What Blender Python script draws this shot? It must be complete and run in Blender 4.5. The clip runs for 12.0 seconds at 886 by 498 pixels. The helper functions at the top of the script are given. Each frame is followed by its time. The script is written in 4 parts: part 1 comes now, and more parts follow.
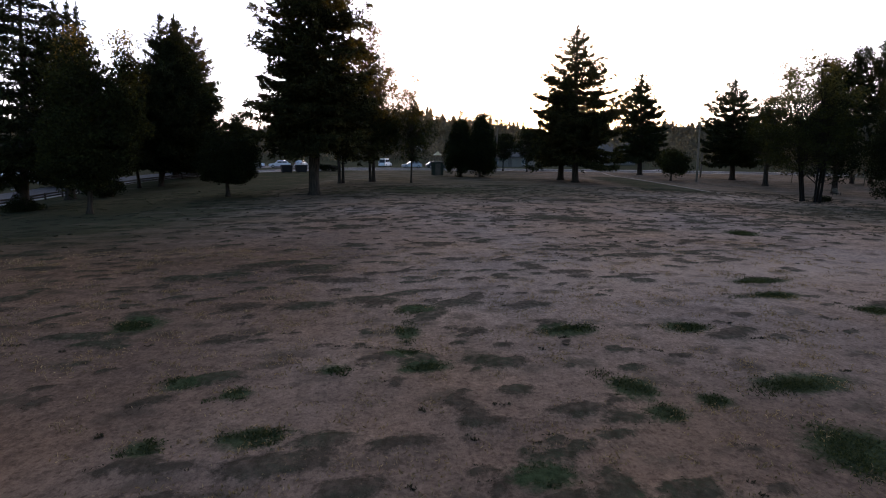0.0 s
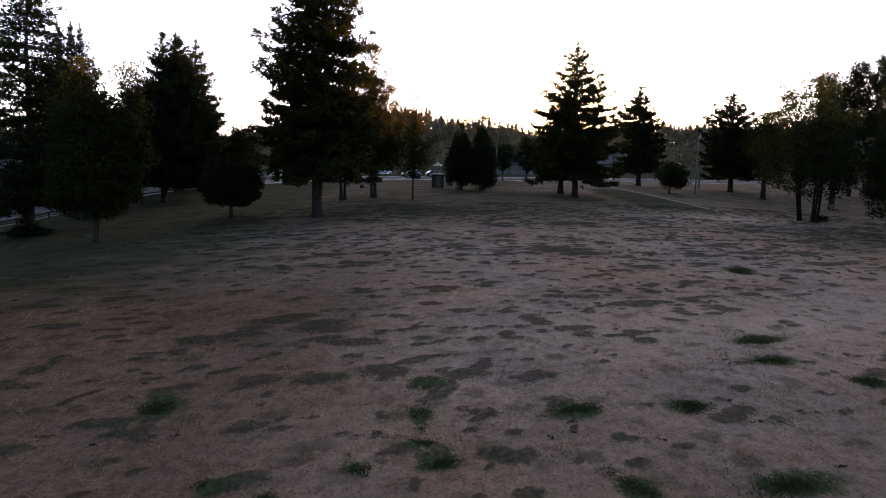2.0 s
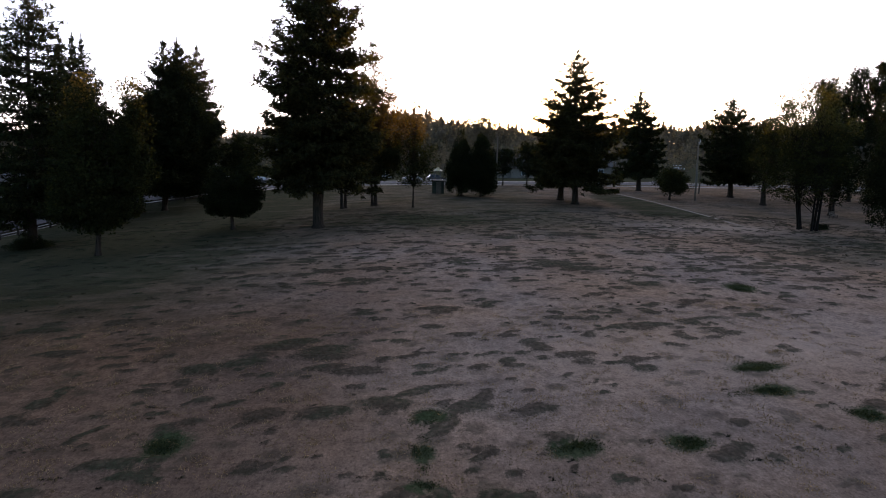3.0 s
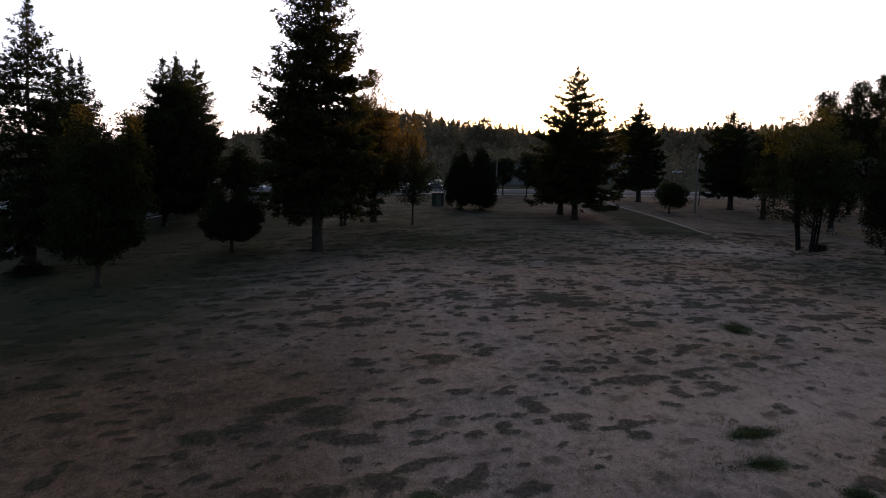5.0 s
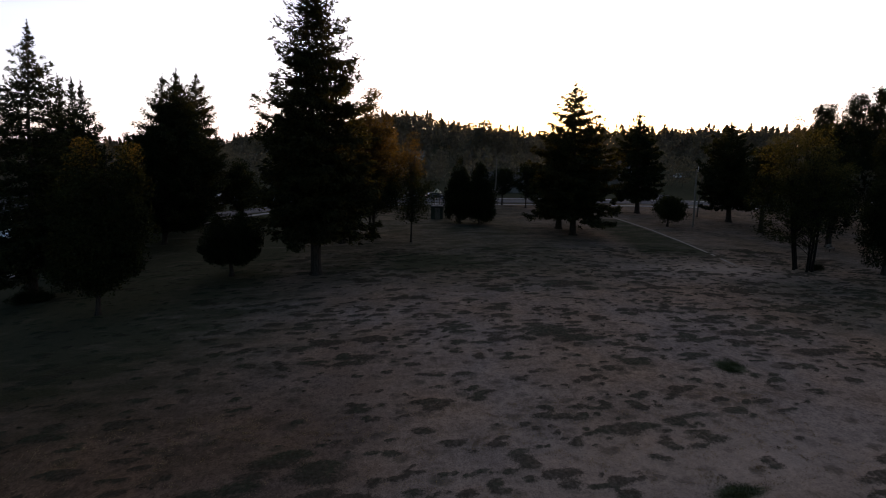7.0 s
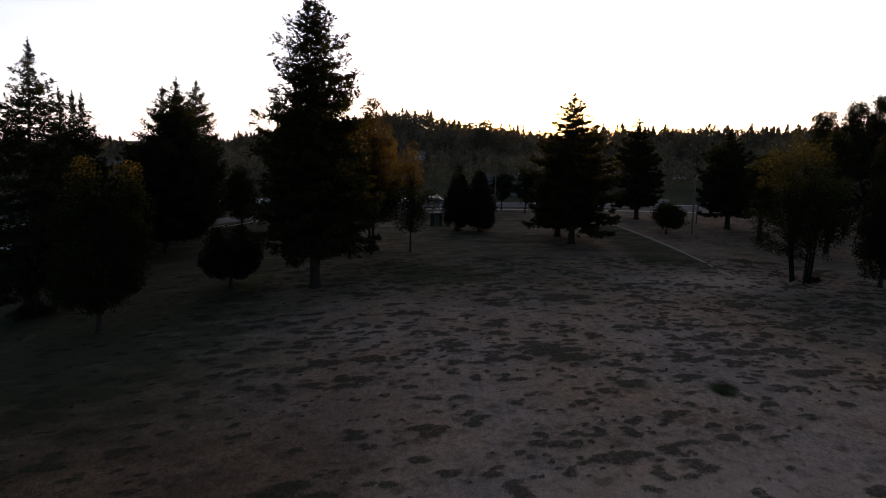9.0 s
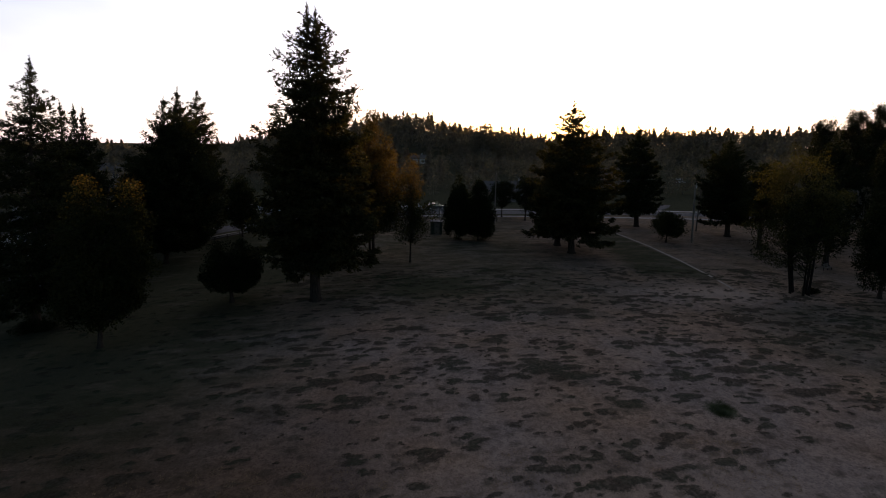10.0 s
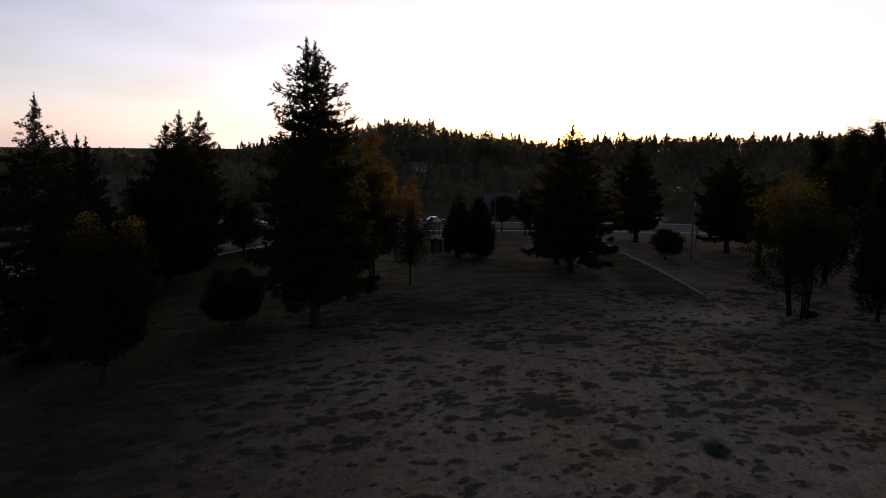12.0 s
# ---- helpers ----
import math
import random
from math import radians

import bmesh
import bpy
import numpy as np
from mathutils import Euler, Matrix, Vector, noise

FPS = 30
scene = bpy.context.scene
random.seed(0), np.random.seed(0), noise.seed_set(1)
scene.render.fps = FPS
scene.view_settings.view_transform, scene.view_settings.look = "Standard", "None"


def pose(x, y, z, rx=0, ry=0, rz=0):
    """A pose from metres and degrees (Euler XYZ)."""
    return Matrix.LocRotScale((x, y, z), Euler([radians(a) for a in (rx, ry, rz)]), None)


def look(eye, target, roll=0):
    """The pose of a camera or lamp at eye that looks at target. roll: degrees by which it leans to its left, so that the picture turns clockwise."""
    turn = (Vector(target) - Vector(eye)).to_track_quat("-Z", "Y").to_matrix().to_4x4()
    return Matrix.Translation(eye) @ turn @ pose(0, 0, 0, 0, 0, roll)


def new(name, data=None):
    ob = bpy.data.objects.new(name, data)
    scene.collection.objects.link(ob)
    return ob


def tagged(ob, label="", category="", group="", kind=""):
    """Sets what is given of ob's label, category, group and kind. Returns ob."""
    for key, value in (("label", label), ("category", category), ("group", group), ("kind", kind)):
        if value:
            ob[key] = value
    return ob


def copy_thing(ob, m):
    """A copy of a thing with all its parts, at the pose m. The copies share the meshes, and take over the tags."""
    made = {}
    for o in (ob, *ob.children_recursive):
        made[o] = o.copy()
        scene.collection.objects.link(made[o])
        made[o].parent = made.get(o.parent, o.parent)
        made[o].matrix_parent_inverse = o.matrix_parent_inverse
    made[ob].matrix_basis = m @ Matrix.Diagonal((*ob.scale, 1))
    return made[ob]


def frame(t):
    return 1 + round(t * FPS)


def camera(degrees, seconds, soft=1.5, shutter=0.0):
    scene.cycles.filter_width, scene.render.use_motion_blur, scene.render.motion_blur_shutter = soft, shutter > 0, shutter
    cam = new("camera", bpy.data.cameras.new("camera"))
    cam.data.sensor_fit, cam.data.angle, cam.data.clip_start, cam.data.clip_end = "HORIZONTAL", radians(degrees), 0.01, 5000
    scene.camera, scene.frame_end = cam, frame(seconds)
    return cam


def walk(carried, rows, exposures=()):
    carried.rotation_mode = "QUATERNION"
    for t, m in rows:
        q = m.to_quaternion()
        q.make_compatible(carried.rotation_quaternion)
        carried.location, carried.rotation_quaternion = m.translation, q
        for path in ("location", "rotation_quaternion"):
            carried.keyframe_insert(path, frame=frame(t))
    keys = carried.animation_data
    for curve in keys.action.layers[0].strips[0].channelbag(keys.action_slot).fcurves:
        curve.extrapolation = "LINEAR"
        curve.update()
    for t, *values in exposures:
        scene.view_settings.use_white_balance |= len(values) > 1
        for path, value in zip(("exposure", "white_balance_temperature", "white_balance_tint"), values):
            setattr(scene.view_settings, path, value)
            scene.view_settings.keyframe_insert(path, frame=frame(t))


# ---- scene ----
cam = camera(86.0, 12.0, 1.05)
PATH = [
    (0, (0.315, 4.224, 4.28), (0.59, 6.163, 3.876), 0.7),
    (0.5, (0.201, 4.244, 4.582), (0.48, 6.183, 4.177), 0.7),
    (1, (0.083, 4.25, 5.251), (0.363, 6.188, 4.844), 0.8),
    (1.5, (0.0, 4.247, 5.936), (0.284, 6.184, 5.528), 0.8),
    (2, (-0.073, 4.269, 6.51), (0.21, 6.207, 6.101), 0.8),
    (2.5, (-0.1, 4.321, 7.025), (0.182, 6.258, 6.615), 0.8),
    (3, (-0.107, 4.367, 7.538), (0.175, 6.305, 7.128), 0.7),
    (5, (0.057, 4.796, 10.026), (0.337, 6.731, 9.605), 0.8),
    (5.5, (0.097, 4.893, 10.62), (0.378, 6.827, 10.197), 0.8),
    (6, (0.174, 4.926, 11.289), (0.453, 6.861, 10.867), 0.8),
    (6.5, (0.295, 4.966, 11.905), (0.572, 6.901, 11.483), 0.8),
    (7, (0.364, 4.949, 12.366), (0.64, 6.884, 11.941), 0.7),
    (9, (0.533, 5.001, 13.925), (0.807, 6.933, 13.49), 0.8),
    (9.5, (0.609, 5.074, 14.479), (0.882, 7.007, 14.047), 0.8),
    (10, (0.675, 5.092, 15.123), (0.945, 7.027, 14.693), 0.7),
    (10.5, (0.726, 5.118, 15.846), (0.995, 7.053, 15.417), 0.7),
    (11, (0.765, 5.104, 16.514), (1.032, 7.041, 16.088), 0.6),
    (11.5, (0.852, 5.132, 17.105), (1.116, 7.068, 16.680), 0.6),
    (12, (0.949, 5.153, 17.516), (1.212, 7.092, 17.100), 0.5),
]
EXPOSURE = [(t, ev + 2.15, 6330 + 10 * t + 70 * max(0.0, t - 8), max(14.0, 16.5 - 0.35 * t)) for t, ev in ((0.0, 0.05), (3.0, 0.0), (5.0, -0.72), (7.0, -1.26), (9.0, -1.32), (10.5, -1.48), (12.0, -1.92))]
walk(cam, [(t, look(eye, target, roll)) for t, eye, target, roll in PATH], EXPOSURE)

# ---- light: sunset behind a wooded ridge ----
VEIL = 3.6
HAZE, HAZE_FALL = (3.3, 1.98, 0.98), 4.5
LILAC, LILAC_FALL = (0.1, 0.6, 1.9), 1.5
SUN_ELEVATION, SUN_AZIMUTH = 2.3, 20.7  # degrees; azimuth from +y towards +x
world = bpy.data.worlds.new("evening_sky")
scene.world = world
world.use_nodes = True
wn = world.node_tree.nodes
sky = wn.new("ShaderNodeTexSky")
sky.sky_type, sky.sun_disc = "NISHITA", False
sky.sun_elevation, sky.sun_rotation = radians(SUN_ELEVATION), radians(SUN_AZIMUTH)
sky.air_density, sky.dust_density, sky.ozone_density = 0.8, 1.2, 2.0
wn["Background"].inputs["Strength"].default_value = 0.15
wl = world.node_tree.links
a, e = radians(SUN_AZIMUTH), radians(SUN_ELEVATION)
# a veil of thin high cloud that scatters the low sun's light forward, with faint streaks
way = wn.new("ShaderNodeTexCoord").outputs["Generated"]
towards = wn.new("ShaderNodeVectorMath")
towards.operation = "DOT_PRODUCT"
towards.inputs[1].default_value = (math.sin(a) * math.cos(e), math.cos(a) * math.cos(e), math.sin(e))
wl.new(way, towards.inputs[0])
half = wn.new("ShaderNodeMath")
half.operation = "MULTIPLY_ADD"
half.inputs[1].default_value, half.inputs[2].default_value = 0.5, 0.5
wl.new(towards.outputs["Value"], half.inputs[0])
glow = wn.new("ShaderNodeMath")
glow.operation = "POWER"
glow.inputs[1].default_value = 4.0
wl.new(half.outputs[0], glow.inputs[0])
stretch_cloud = wn.new("ShaderNodeMapping")
stretch_cloud.inputs["Scale"].default_value = (2.2, 2.2, 9.0)
stretch_cloud.inputs["Rotation"].default_value = (0.15, -0.2, 0.0)
wl.new(way, stretch_cloud.inputs[0])
cloud = wn.new("ShaderNodeTexNoise")
cloud.inputs["Scale"].default_value, cloud.inputs["Detail"].default_value = 1.6, 6.0
wl.new(stretch_cloud.outputs[0], cloud.inputs["Vector"])
streak = wn.new("ShaderNodeMath")
streak.operation = "MULTIPLY_ADD"
streak.inputs[1].default_value, streak.inputs[2].default_value = 0.9, 0.55
wl.new(cloud.outputs[0], streak.inputs[0])
veil = wn.new("ShaderNodeMath")
veil.operation = "MULTIPLY"
wl.new(glow.outputs[0], veil.inputs[0])
wl.new(streak.outputs[0], veil.inputs[1])
tint = wn.new("ShaderNodeVectorMath")
tint.operation = "SCALE"
tint.inputs[0].default_value = (VEIL * 1.0, VEIL * 0.88, VEIL * 0.83)
wl.new(veil.outputs[0], tint.inputs["Scale"])
both = wn.new("ShaderNodeVectorMath")
both.operation = "ADD"
wl.new(sky.outputs[0], both.inputs[0])
wl.new(tint.outputs[0], both.inputs[1])
# the narrow aureole round the setting sun
core = wn.new("ShaderNodeMath")
core.operation = "POWER"
core.inputs[1].default_value = 220.0
wl.new(half.outputs[0], core.inputs[0])
amber = wn.new("ShaderNodeVectorMath")
amber.operation = "SCALE"
amber.inputs[0].default_value = (7.0, 3.6, 1.0)
wl.new(core.outputs[0], amber.inputs["Scale"])
whole = wn.new("ShaderNodeVectorMath")
whole.operation = "ADD"
wl.new(both.outputs[0], whole.inputs[0])
wl.new(amber.outputs[0], whole.inputs[1])
# the low warm haze along the horizon and the pale lilac sky above it, both on the sunset's side
part_of = wn.new("ShaderNodeSeparateXYZ")
wl.new(way, part_of.inputs[0])
side = wn.new("ShaderNodeMath")
side.operation = "POWER"
side.inputs[1].default_value = 1.5
wl.new(half.outputs[0], side.inputs[0])
seen = whole
for falloff, colour, cloudy in ((HAZE_FALL, HAZE, False), (LILAC_FALL, LILAC, True)):
    low = wn.new("ShaderNodeMath")
    low.operation, low.use_clamp = "SUBTRACT", True
    low.inputs[0].default_value = 1.0
    wl.new(part_of.outputs[2], low.inputs[1])
    fall = wn.new("ShaderNodeMath")
    fall.operation = "POWER"
    fall.inputs[1].default_value = falloff
    wl.new(low.outputs[0], fall.inputs[0])
    facing = wn.new("ShaderNodeMath")
    facing.operation = "MULTIPLY"
    wl.new(fall.outputs[0], facing.inputs[0])
    wl.new(side.outputs[0], facing.inputs[1])
    amount = facing
    if cloudy:
        amount = wn.new("ShaderNodeMath")
        amount.operation = "MULTIPLY"
        wl.new(facing.outputs[0], amount.inputs[0])
        wl.new(streak.outputs[0], amount.inputs[1])
    hue = wn.new("ShaderNodeVectorMath")
    hue.operation = "SCALE"
    hue.inputs[0].default_value = colour
    wl.new(amount.outputs[0], hue.inputs["Scale"])
    more = wn.new("ShaderNodeVectorMath")
    more.operation = "ADD"
    wl.new(seen.outputs[0], more.inputs[0])
    wl.new(hue.outputs[0], more.inputs[1])
    seen = more
wl.new(seen.outputs[0], wn["Background"].inputs[0])

sun = new("sun", bpy.data.lights.new("sun", "SUN"))
sun.data.energy, sun.data.angle, sun.data.color = 4.5, radians(0.6), (1.0, 0.62, 0.32)
sun.matrix_world = look((200 * math.sin(a), 200 * math.cos(a), 60), (200 * math.sin(a) - math.sin(a) * math.cos(e) * 50, 200 * math.cos(a) - math.cos(a) * math.cos(e) * 50, 60 - math.sin(e) * 50))


# ---- materials ----
def nodes(name):
    m = bpy.data.materials.new(name)
    m.use_nodes = True
    nt = m.node_tree
    return m, nt, nt.nodes["Principled BSDF"]


def noise_tex(nt, scale, detail=4.0, rough=0.55, coord=None, kind="Object"):
    if coord is None:
        coord = nt.nodes.new("ShaderNodeTexCoord").outputs[kind]
    n = nt.nodes.new("ShaderNodeTexNoise")
    n.inputs["Scale"].default_value, n.inputs["Detail"].default_value, n.inputs["Roughness"].default_value = scale, detail, rough
    nt.links.new(coord, n.inputs["Vector"])
    return n


def ramp(nt, fac, stops):
    r = nt.nodes.new("ShaderNodeValToRGB")
    for k, (p, c) in enumerate(stops):
        el = r.color_ramp.elements[k] if k < 2 else r.color_ramp.elements.new(p)
        el.position, el.color = p, (*c, 1) if len(c) == 3 else c
    nt.links.new(fac, r.inputs[0])
    return r


def mix(nt, fac, a, b, mode="MIX"):
    m = nt.nodes.new("ShaderNodeMix")
    m.data_type, m.blend_type = "RGBA", mode
    for sock, v in ((m.inputs[0], fac), (m.inputs[6], a), (m.inputs[7], b)):
        if isinstance(v, (int, float)):
            sock.default_value = v
        elif isinstance(v, tuple):
            sock.default_value = (*v, 1)
        else:
            nt.links.new(v, sock)
    return m.outputs[2]


def bump(nt, height, strength, distance=0.02):
    b = nt.nodes.new("ShaderNodeBump")
    b.inputs["Strength"].default_value, b.inputs["Distance"].default_value = strength, distance
    nt.links.new(height, b.inputs["Height"])
    return b.outputs[0]


def grained(name, dark, light, scale=6.0, rough=0.8, metal=0.0, relief=0.3, big=0.6):
    """A plain surface with grain and stains at two scales."""
    m, nt, p = nodes(name)
    fine, wide = noise_tex(nt, scale), noise_tex(nt, scale * 0.12, 3)
    c = ramp(nt, fine.outputs[0], [(0.3, dark), (0.7, light)]).outputs[0]
    stain = ramp(nt, wide.outputs[0], [(0.35, (big,) * 3), (0.6, (1, 1, 1))]).outputs[0]
    nt.links.new(mix(nt, 1.0, c, stain, "MULTIPLY"), p.inputs["Base Color"])
    nt.links.new(bump(nt, fine.outputs[0], relief), p.inputs["Normal"])
    p.inputs["Roughness"].default_value, p.inputs["Metallic"].default_value = rough, metal
    if rough > 0.65:
        p.inputs["Specular IOR Level"].default_value = 0.12
    return m


def bark(name, dark, light):
    m, nt, p = nodes(name)
    co = nt.nodes.new("ShaderNodeTexCoord").outputs["Object"]
    mp = nt.nodes.new("ShaderNodeMapping")
    mp.inputs["Scale"].default_value = (9, 9, 1.4)
    nt.links.new(co, mp.inputs[0])
    f = noise_tex(nt, 1.0, 6, 0.65, mp.outputs[0])
    c = ramp(nt, f.outputs[0], [(0.32, dark), (0.68, light)])
    nt.links.new(c.outputs[0], p.inputs["Base Color"])
    nt.links.new(bump(nt, f.outputs[0], 0.8, 0.04), p.inputs["Normal"])
    p.inputs["Roughness"].default_value, p.inputs["Specular IOR Level"].default_value = 0.95, 0.05
    return m


def foliage(name, dark, light, thin=0.3):
    """Leaves and needles: each card its own tint, some light comes through."""
    m, nt, p = nodes(name)
    isl = nt.nodes.new("ShaderNodeNewGeometry").outputs["Random Per Island"]
    big = noise_tex(nt, 0.45, 2)
    c = ramp(nt, isl, [(0.0, dark), (1.0, light)]).outputs[0]
    tone = ramp(nt, big.outputs[0], [(0.3, (0.6, 0.62, 0.6)), (0.7, (1.15, 1.1, 1.0))]).outputs[0]
    c = mix(nt, 1.0, c, tone, "MULTIPLY")
    nt.links.new(c, p.inputs["Base Color"])
    p.inputs["Roughness"].default_value = 0.9
    p.inputs["Specular IOR Level"].default_value = 0.05
    tr = nt.nodes.new("ShaderNodeBsdfTranslucent")
    nt.links.new(mix(nt, 1.0, c, (1.25, 1.1, 0.55), "MULTIPLY"), tr.inputs[0])
    ms = nt.nodes.new("ShaderNodeMixShader")
    ms.inputs[0].default_value = thin
    nt.links.new(p.outputs[0], ms.inputs[1])
    nt.links.new(tr.outputs[0], ms.inputs[2])
    nt.links.new(ms.outputs[0], nt.nodes["Material Output"].inputs[0])
    return m


def meadow():
    """Dry mown grass with darker living clumps."""
    m, nt, p = nodes("dry_meadow")
    co = nt.nodes.new("ShaderNodeTexCoord").outputs["Object"]
    fine = noise_tex(nt, 14.0, 6, 0.7, co)
    mid = noise_tex(nt, 0.35, 4, 0.6, co)
    ragged = noise_tex(nt, 7.0, 4, 0.7, co)
    straw = ramp(nt, fine.outputs[0], [(0.25, STRAW_DARK), (0.75, STRAW_LIGHT)]).outputs[0]
    speck = ramp(nt, noise_tex(nt, 3.2, 5, 0.75, co).outputs[0], [(0.34, (0.62, 0.62, 0.62)), (0.6, (1.06, 1.06, 1.06))]).outputs[0]
    straw = mix(nt, 1.0, straw, speck, "MULTIPLY")
    litter = ramp(nt, noise_tex(nt, 8.5, 3, 0.6, co).outputs[0], [(0.3, (0.3, 0.28, 0.25)), (0.46, (1, 1, 1))]).outputs[0]
    straw = mix(nt, 0.55, straw, litter, "MULTIPLY")
    tone = ramp(nt, mid.outputs[0], [(0.3, (0.74, 0.73, 0.74)), (0.7, (1.12, 1.08, 1.05))]).outputs[0]
    straw = mix(nt, 1.0, straw, tone, "MULTIPLY")
    warm = ramp(nt, noise_tex(nt, 0.11, 3, 0.6, co).outputs[0], [(0.38, (1.0, 1.0, 1.06)), (0.62, (1.06, 0.95, 0.87))]).outputs[0]
    straw = mix(nt, 1.0, straw, warm, "MULTIPLY")
    living = ramp(nt, ragged.outputs[0], [(0.3, (0.012, 0.019, 0.009)), (0.7, (0.04, 0.054, 0.026))]).outputs[0]
    tattered = noise_tex(nt, 2.6, 6, 0.75, co)
    threads = noise_tex(nt, 11.0, 5, 0.75, co)

    def patch(name, reach, soft):
        """A patch's cover with a tattered edge."""
        at = nt.nodes.new("ShaderNodeAttribute")
        at.attribute_name = name
        m1 = nt.nodes.new("ShaderNodeMath")
        m1.operation = "MULTIPLY_ADD"
        nt.links.new(tattered.outputs[0], m1.inputs[0])
        m1.inputs[1].default_value = 0.9
        m0 = nt.nodes.new("ShaderNodeMath")
        m0.operation = "MULTIPLY_ADD"
        nt.links.new(threads.outputs[0], m0.inputs[0])
        m0.inputs[1].default_value = 0.9
        nt.links.new(at.outputs["Fac"], m0.inputs[2])
        nt.links.new(m0.outputs[0], m1.inputs[2])
        half = nt.nodes.new("ShaderNodeMath")
        half.operation = "MULTIPLY"
        half.inputs[1].default_value = 0.4
        nt.links.new(m1.outputs[0], half.inputs[0])
        return ramp(nt, half.outputs[0], [(reach * 0.4, (0, 0, 0)), ((reach + soft) * 0.4, (0.93, 0.93, 0.93))]).outputs[0]

    # small torn scraps between the clumps
    shake = noise_tex(nt, 2.6, 4, 0.7, co)
    stir = nt.nodes.new("ShaderNodeVectorMath")
    stir.operation = "MULTIPLY_ADD"
    nt.links.new(shake.outputs["Color"], stir.inputs[0])
    stir.inputs[1].default_value = (1.15, 0.95, 0)
    nt.links.new(co, stir.inputs[2])
    mp = nt.nodes.new("ShaderNodeMapping")
    mp.inputs["Scale"].default_value = (0.95, 1.7, 0.0)
    nt.links.new(stir.outputs[0], mp.inputs[0])
    vo = nt.nodes.new("ShaderNodeTexVoronoi")
    vo.inputs["Scale"].default_value = 1.0
    nt.links.new(mp.outputs[0], vo.inputs["Vector"])
    pick = nt.nodes.new("ShaderNodeSeparateColor")
    nt.links.new(vo.outputs["Color"], pick.inputs[0])
    size = nt.nodes.new("ShaderNodeMath")
    size.operation = "MULTIPLY_ADD"
    nt.links.new(pick.outputs[0], size.inputs[0])
    size.inputs[1].default_value, size.inputs[2].default_value = 0.55, -0.05
    less = nt.nodes.new("ShaderNodeMath")
    less.operation = "SUBTRACT"
    nt.links.new(size.outputs[0], less.inputs[0])
    nt.links.new(vo.outputs["Distance"], less.inputs[1])
    fray = nt.nodes.new("ShaderNodeMath")
    fray.operation = "MULTIPLY_ADD"
    nt.links.new(ragged.outputs[0], fray.inputs[0])
    fray.inputs[1].default_value = 0.55
    nt.links.new(less.outputs[0], fray.inputs[2])
    scraps = ramp(nt, fray.outputs[0], [(0.16, (0, 0, 0)), (0.46, (0.6, 0.6, 0.6))]).outputs[0]
    tufts = mix(nt, 1.0, patch("tuft", 1.12, 0.3), scraps, "LIGHTEN")
    # clump grass; the shade on its near faces is included in these dark colours
    dull = ramp(nt, ragged.outputs[0], [(0.3, (0.009, 0.0085, 0.006)), (0.7, (0.042, 0.037, 0.026))]).outputs[0]
    fresh = ramp(nt, ragged.outputs[0], [(0.3, (0.007, 0.0095, 0.006)), (0.7, (0.031, 0.038, 0.023))]).outputs[0]
    kind = ramp(nt, noise_tex(nt, 0.42, 2, 0.5, co).outputs[0], [(0.44, (0, 0, 0)), (0.58, (1, 1, 1))]).outputs[0]
    dull = mix(nt, kind, dull, fresh)
    # the dark lawn colour also stands for shade on the trees' side
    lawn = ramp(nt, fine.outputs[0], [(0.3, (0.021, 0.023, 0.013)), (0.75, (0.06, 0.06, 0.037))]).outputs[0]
    lush_and_shade = nt.nodes.new("ShaderNodeAttribute")
    lush_and_shade.attribute_name = "lush_and_shade"
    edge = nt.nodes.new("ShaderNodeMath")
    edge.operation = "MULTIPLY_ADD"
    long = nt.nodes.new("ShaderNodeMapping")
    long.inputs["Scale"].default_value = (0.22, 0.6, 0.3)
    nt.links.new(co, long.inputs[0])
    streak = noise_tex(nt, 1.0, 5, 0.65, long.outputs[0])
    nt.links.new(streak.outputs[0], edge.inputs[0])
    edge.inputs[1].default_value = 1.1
    nt.links.new(lush_and_shade.outputs["Fac"], edge.inputs[2])
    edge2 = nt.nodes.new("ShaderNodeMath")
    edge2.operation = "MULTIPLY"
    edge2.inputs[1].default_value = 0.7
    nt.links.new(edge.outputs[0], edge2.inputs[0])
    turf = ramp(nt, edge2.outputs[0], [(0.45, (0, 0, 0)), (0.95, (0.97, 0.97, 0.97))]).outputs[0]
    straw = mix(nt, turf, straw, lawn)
    worn = nt.nodes.new("ShaderNodeAttribute")
    worn.attribute_name = "worn"
    thin = nt.nodes.new("ShaderNodeMath")
    thin.operation = "MULTIPLY"
    nt.links.new(worn.outputs["Fac"], thin.inputs[0])
    nt.links.new(ragged.outputs[0], thin.inputs[1])
    straw = mix(nt, thin.outputs[0], straw, (0.34, 0.27, 0.22))
    # straw multiplied darker wherever this attribute is high
    dark_ground = nt.nodes.new("ShaderNodeAttribute")
    dark_ground.attribute_name = "dark_ground"
    straw = mix(nt, dark_ground.outputs["Fac"], straw, mix(nt, 1.0, straw, (0.5, 0.445, 0.395), "MULTIPLY"))
    mottle = ramp(nt, noise_tex(nt, 5.5, 4, 0.65, co).outputs[0], [(0.36, (0.72, 0.72, 0.72)), (0.54, (1, 1, 1))]).outputs[0]
    tufts = mix(nt, 1.0, tufts, mottle, "MULTIPLY")
    sparse = ramp(nt, fine.outputs[0], [(0.3, (0.72, 0.72, 0.72)), (0.6, (1, 1, 1))]).outputs[0]
    straw = mix(nt, mix(nt, 1.0, tufts, sparse, "MULTIPLY"), straw, dull)
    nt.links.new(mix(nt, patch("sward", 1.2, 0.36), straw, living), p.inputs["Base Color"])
    nt.links.new(bump(nt, fine.outputs[0], 0.6, 0.04), p.inputs["Normal"])
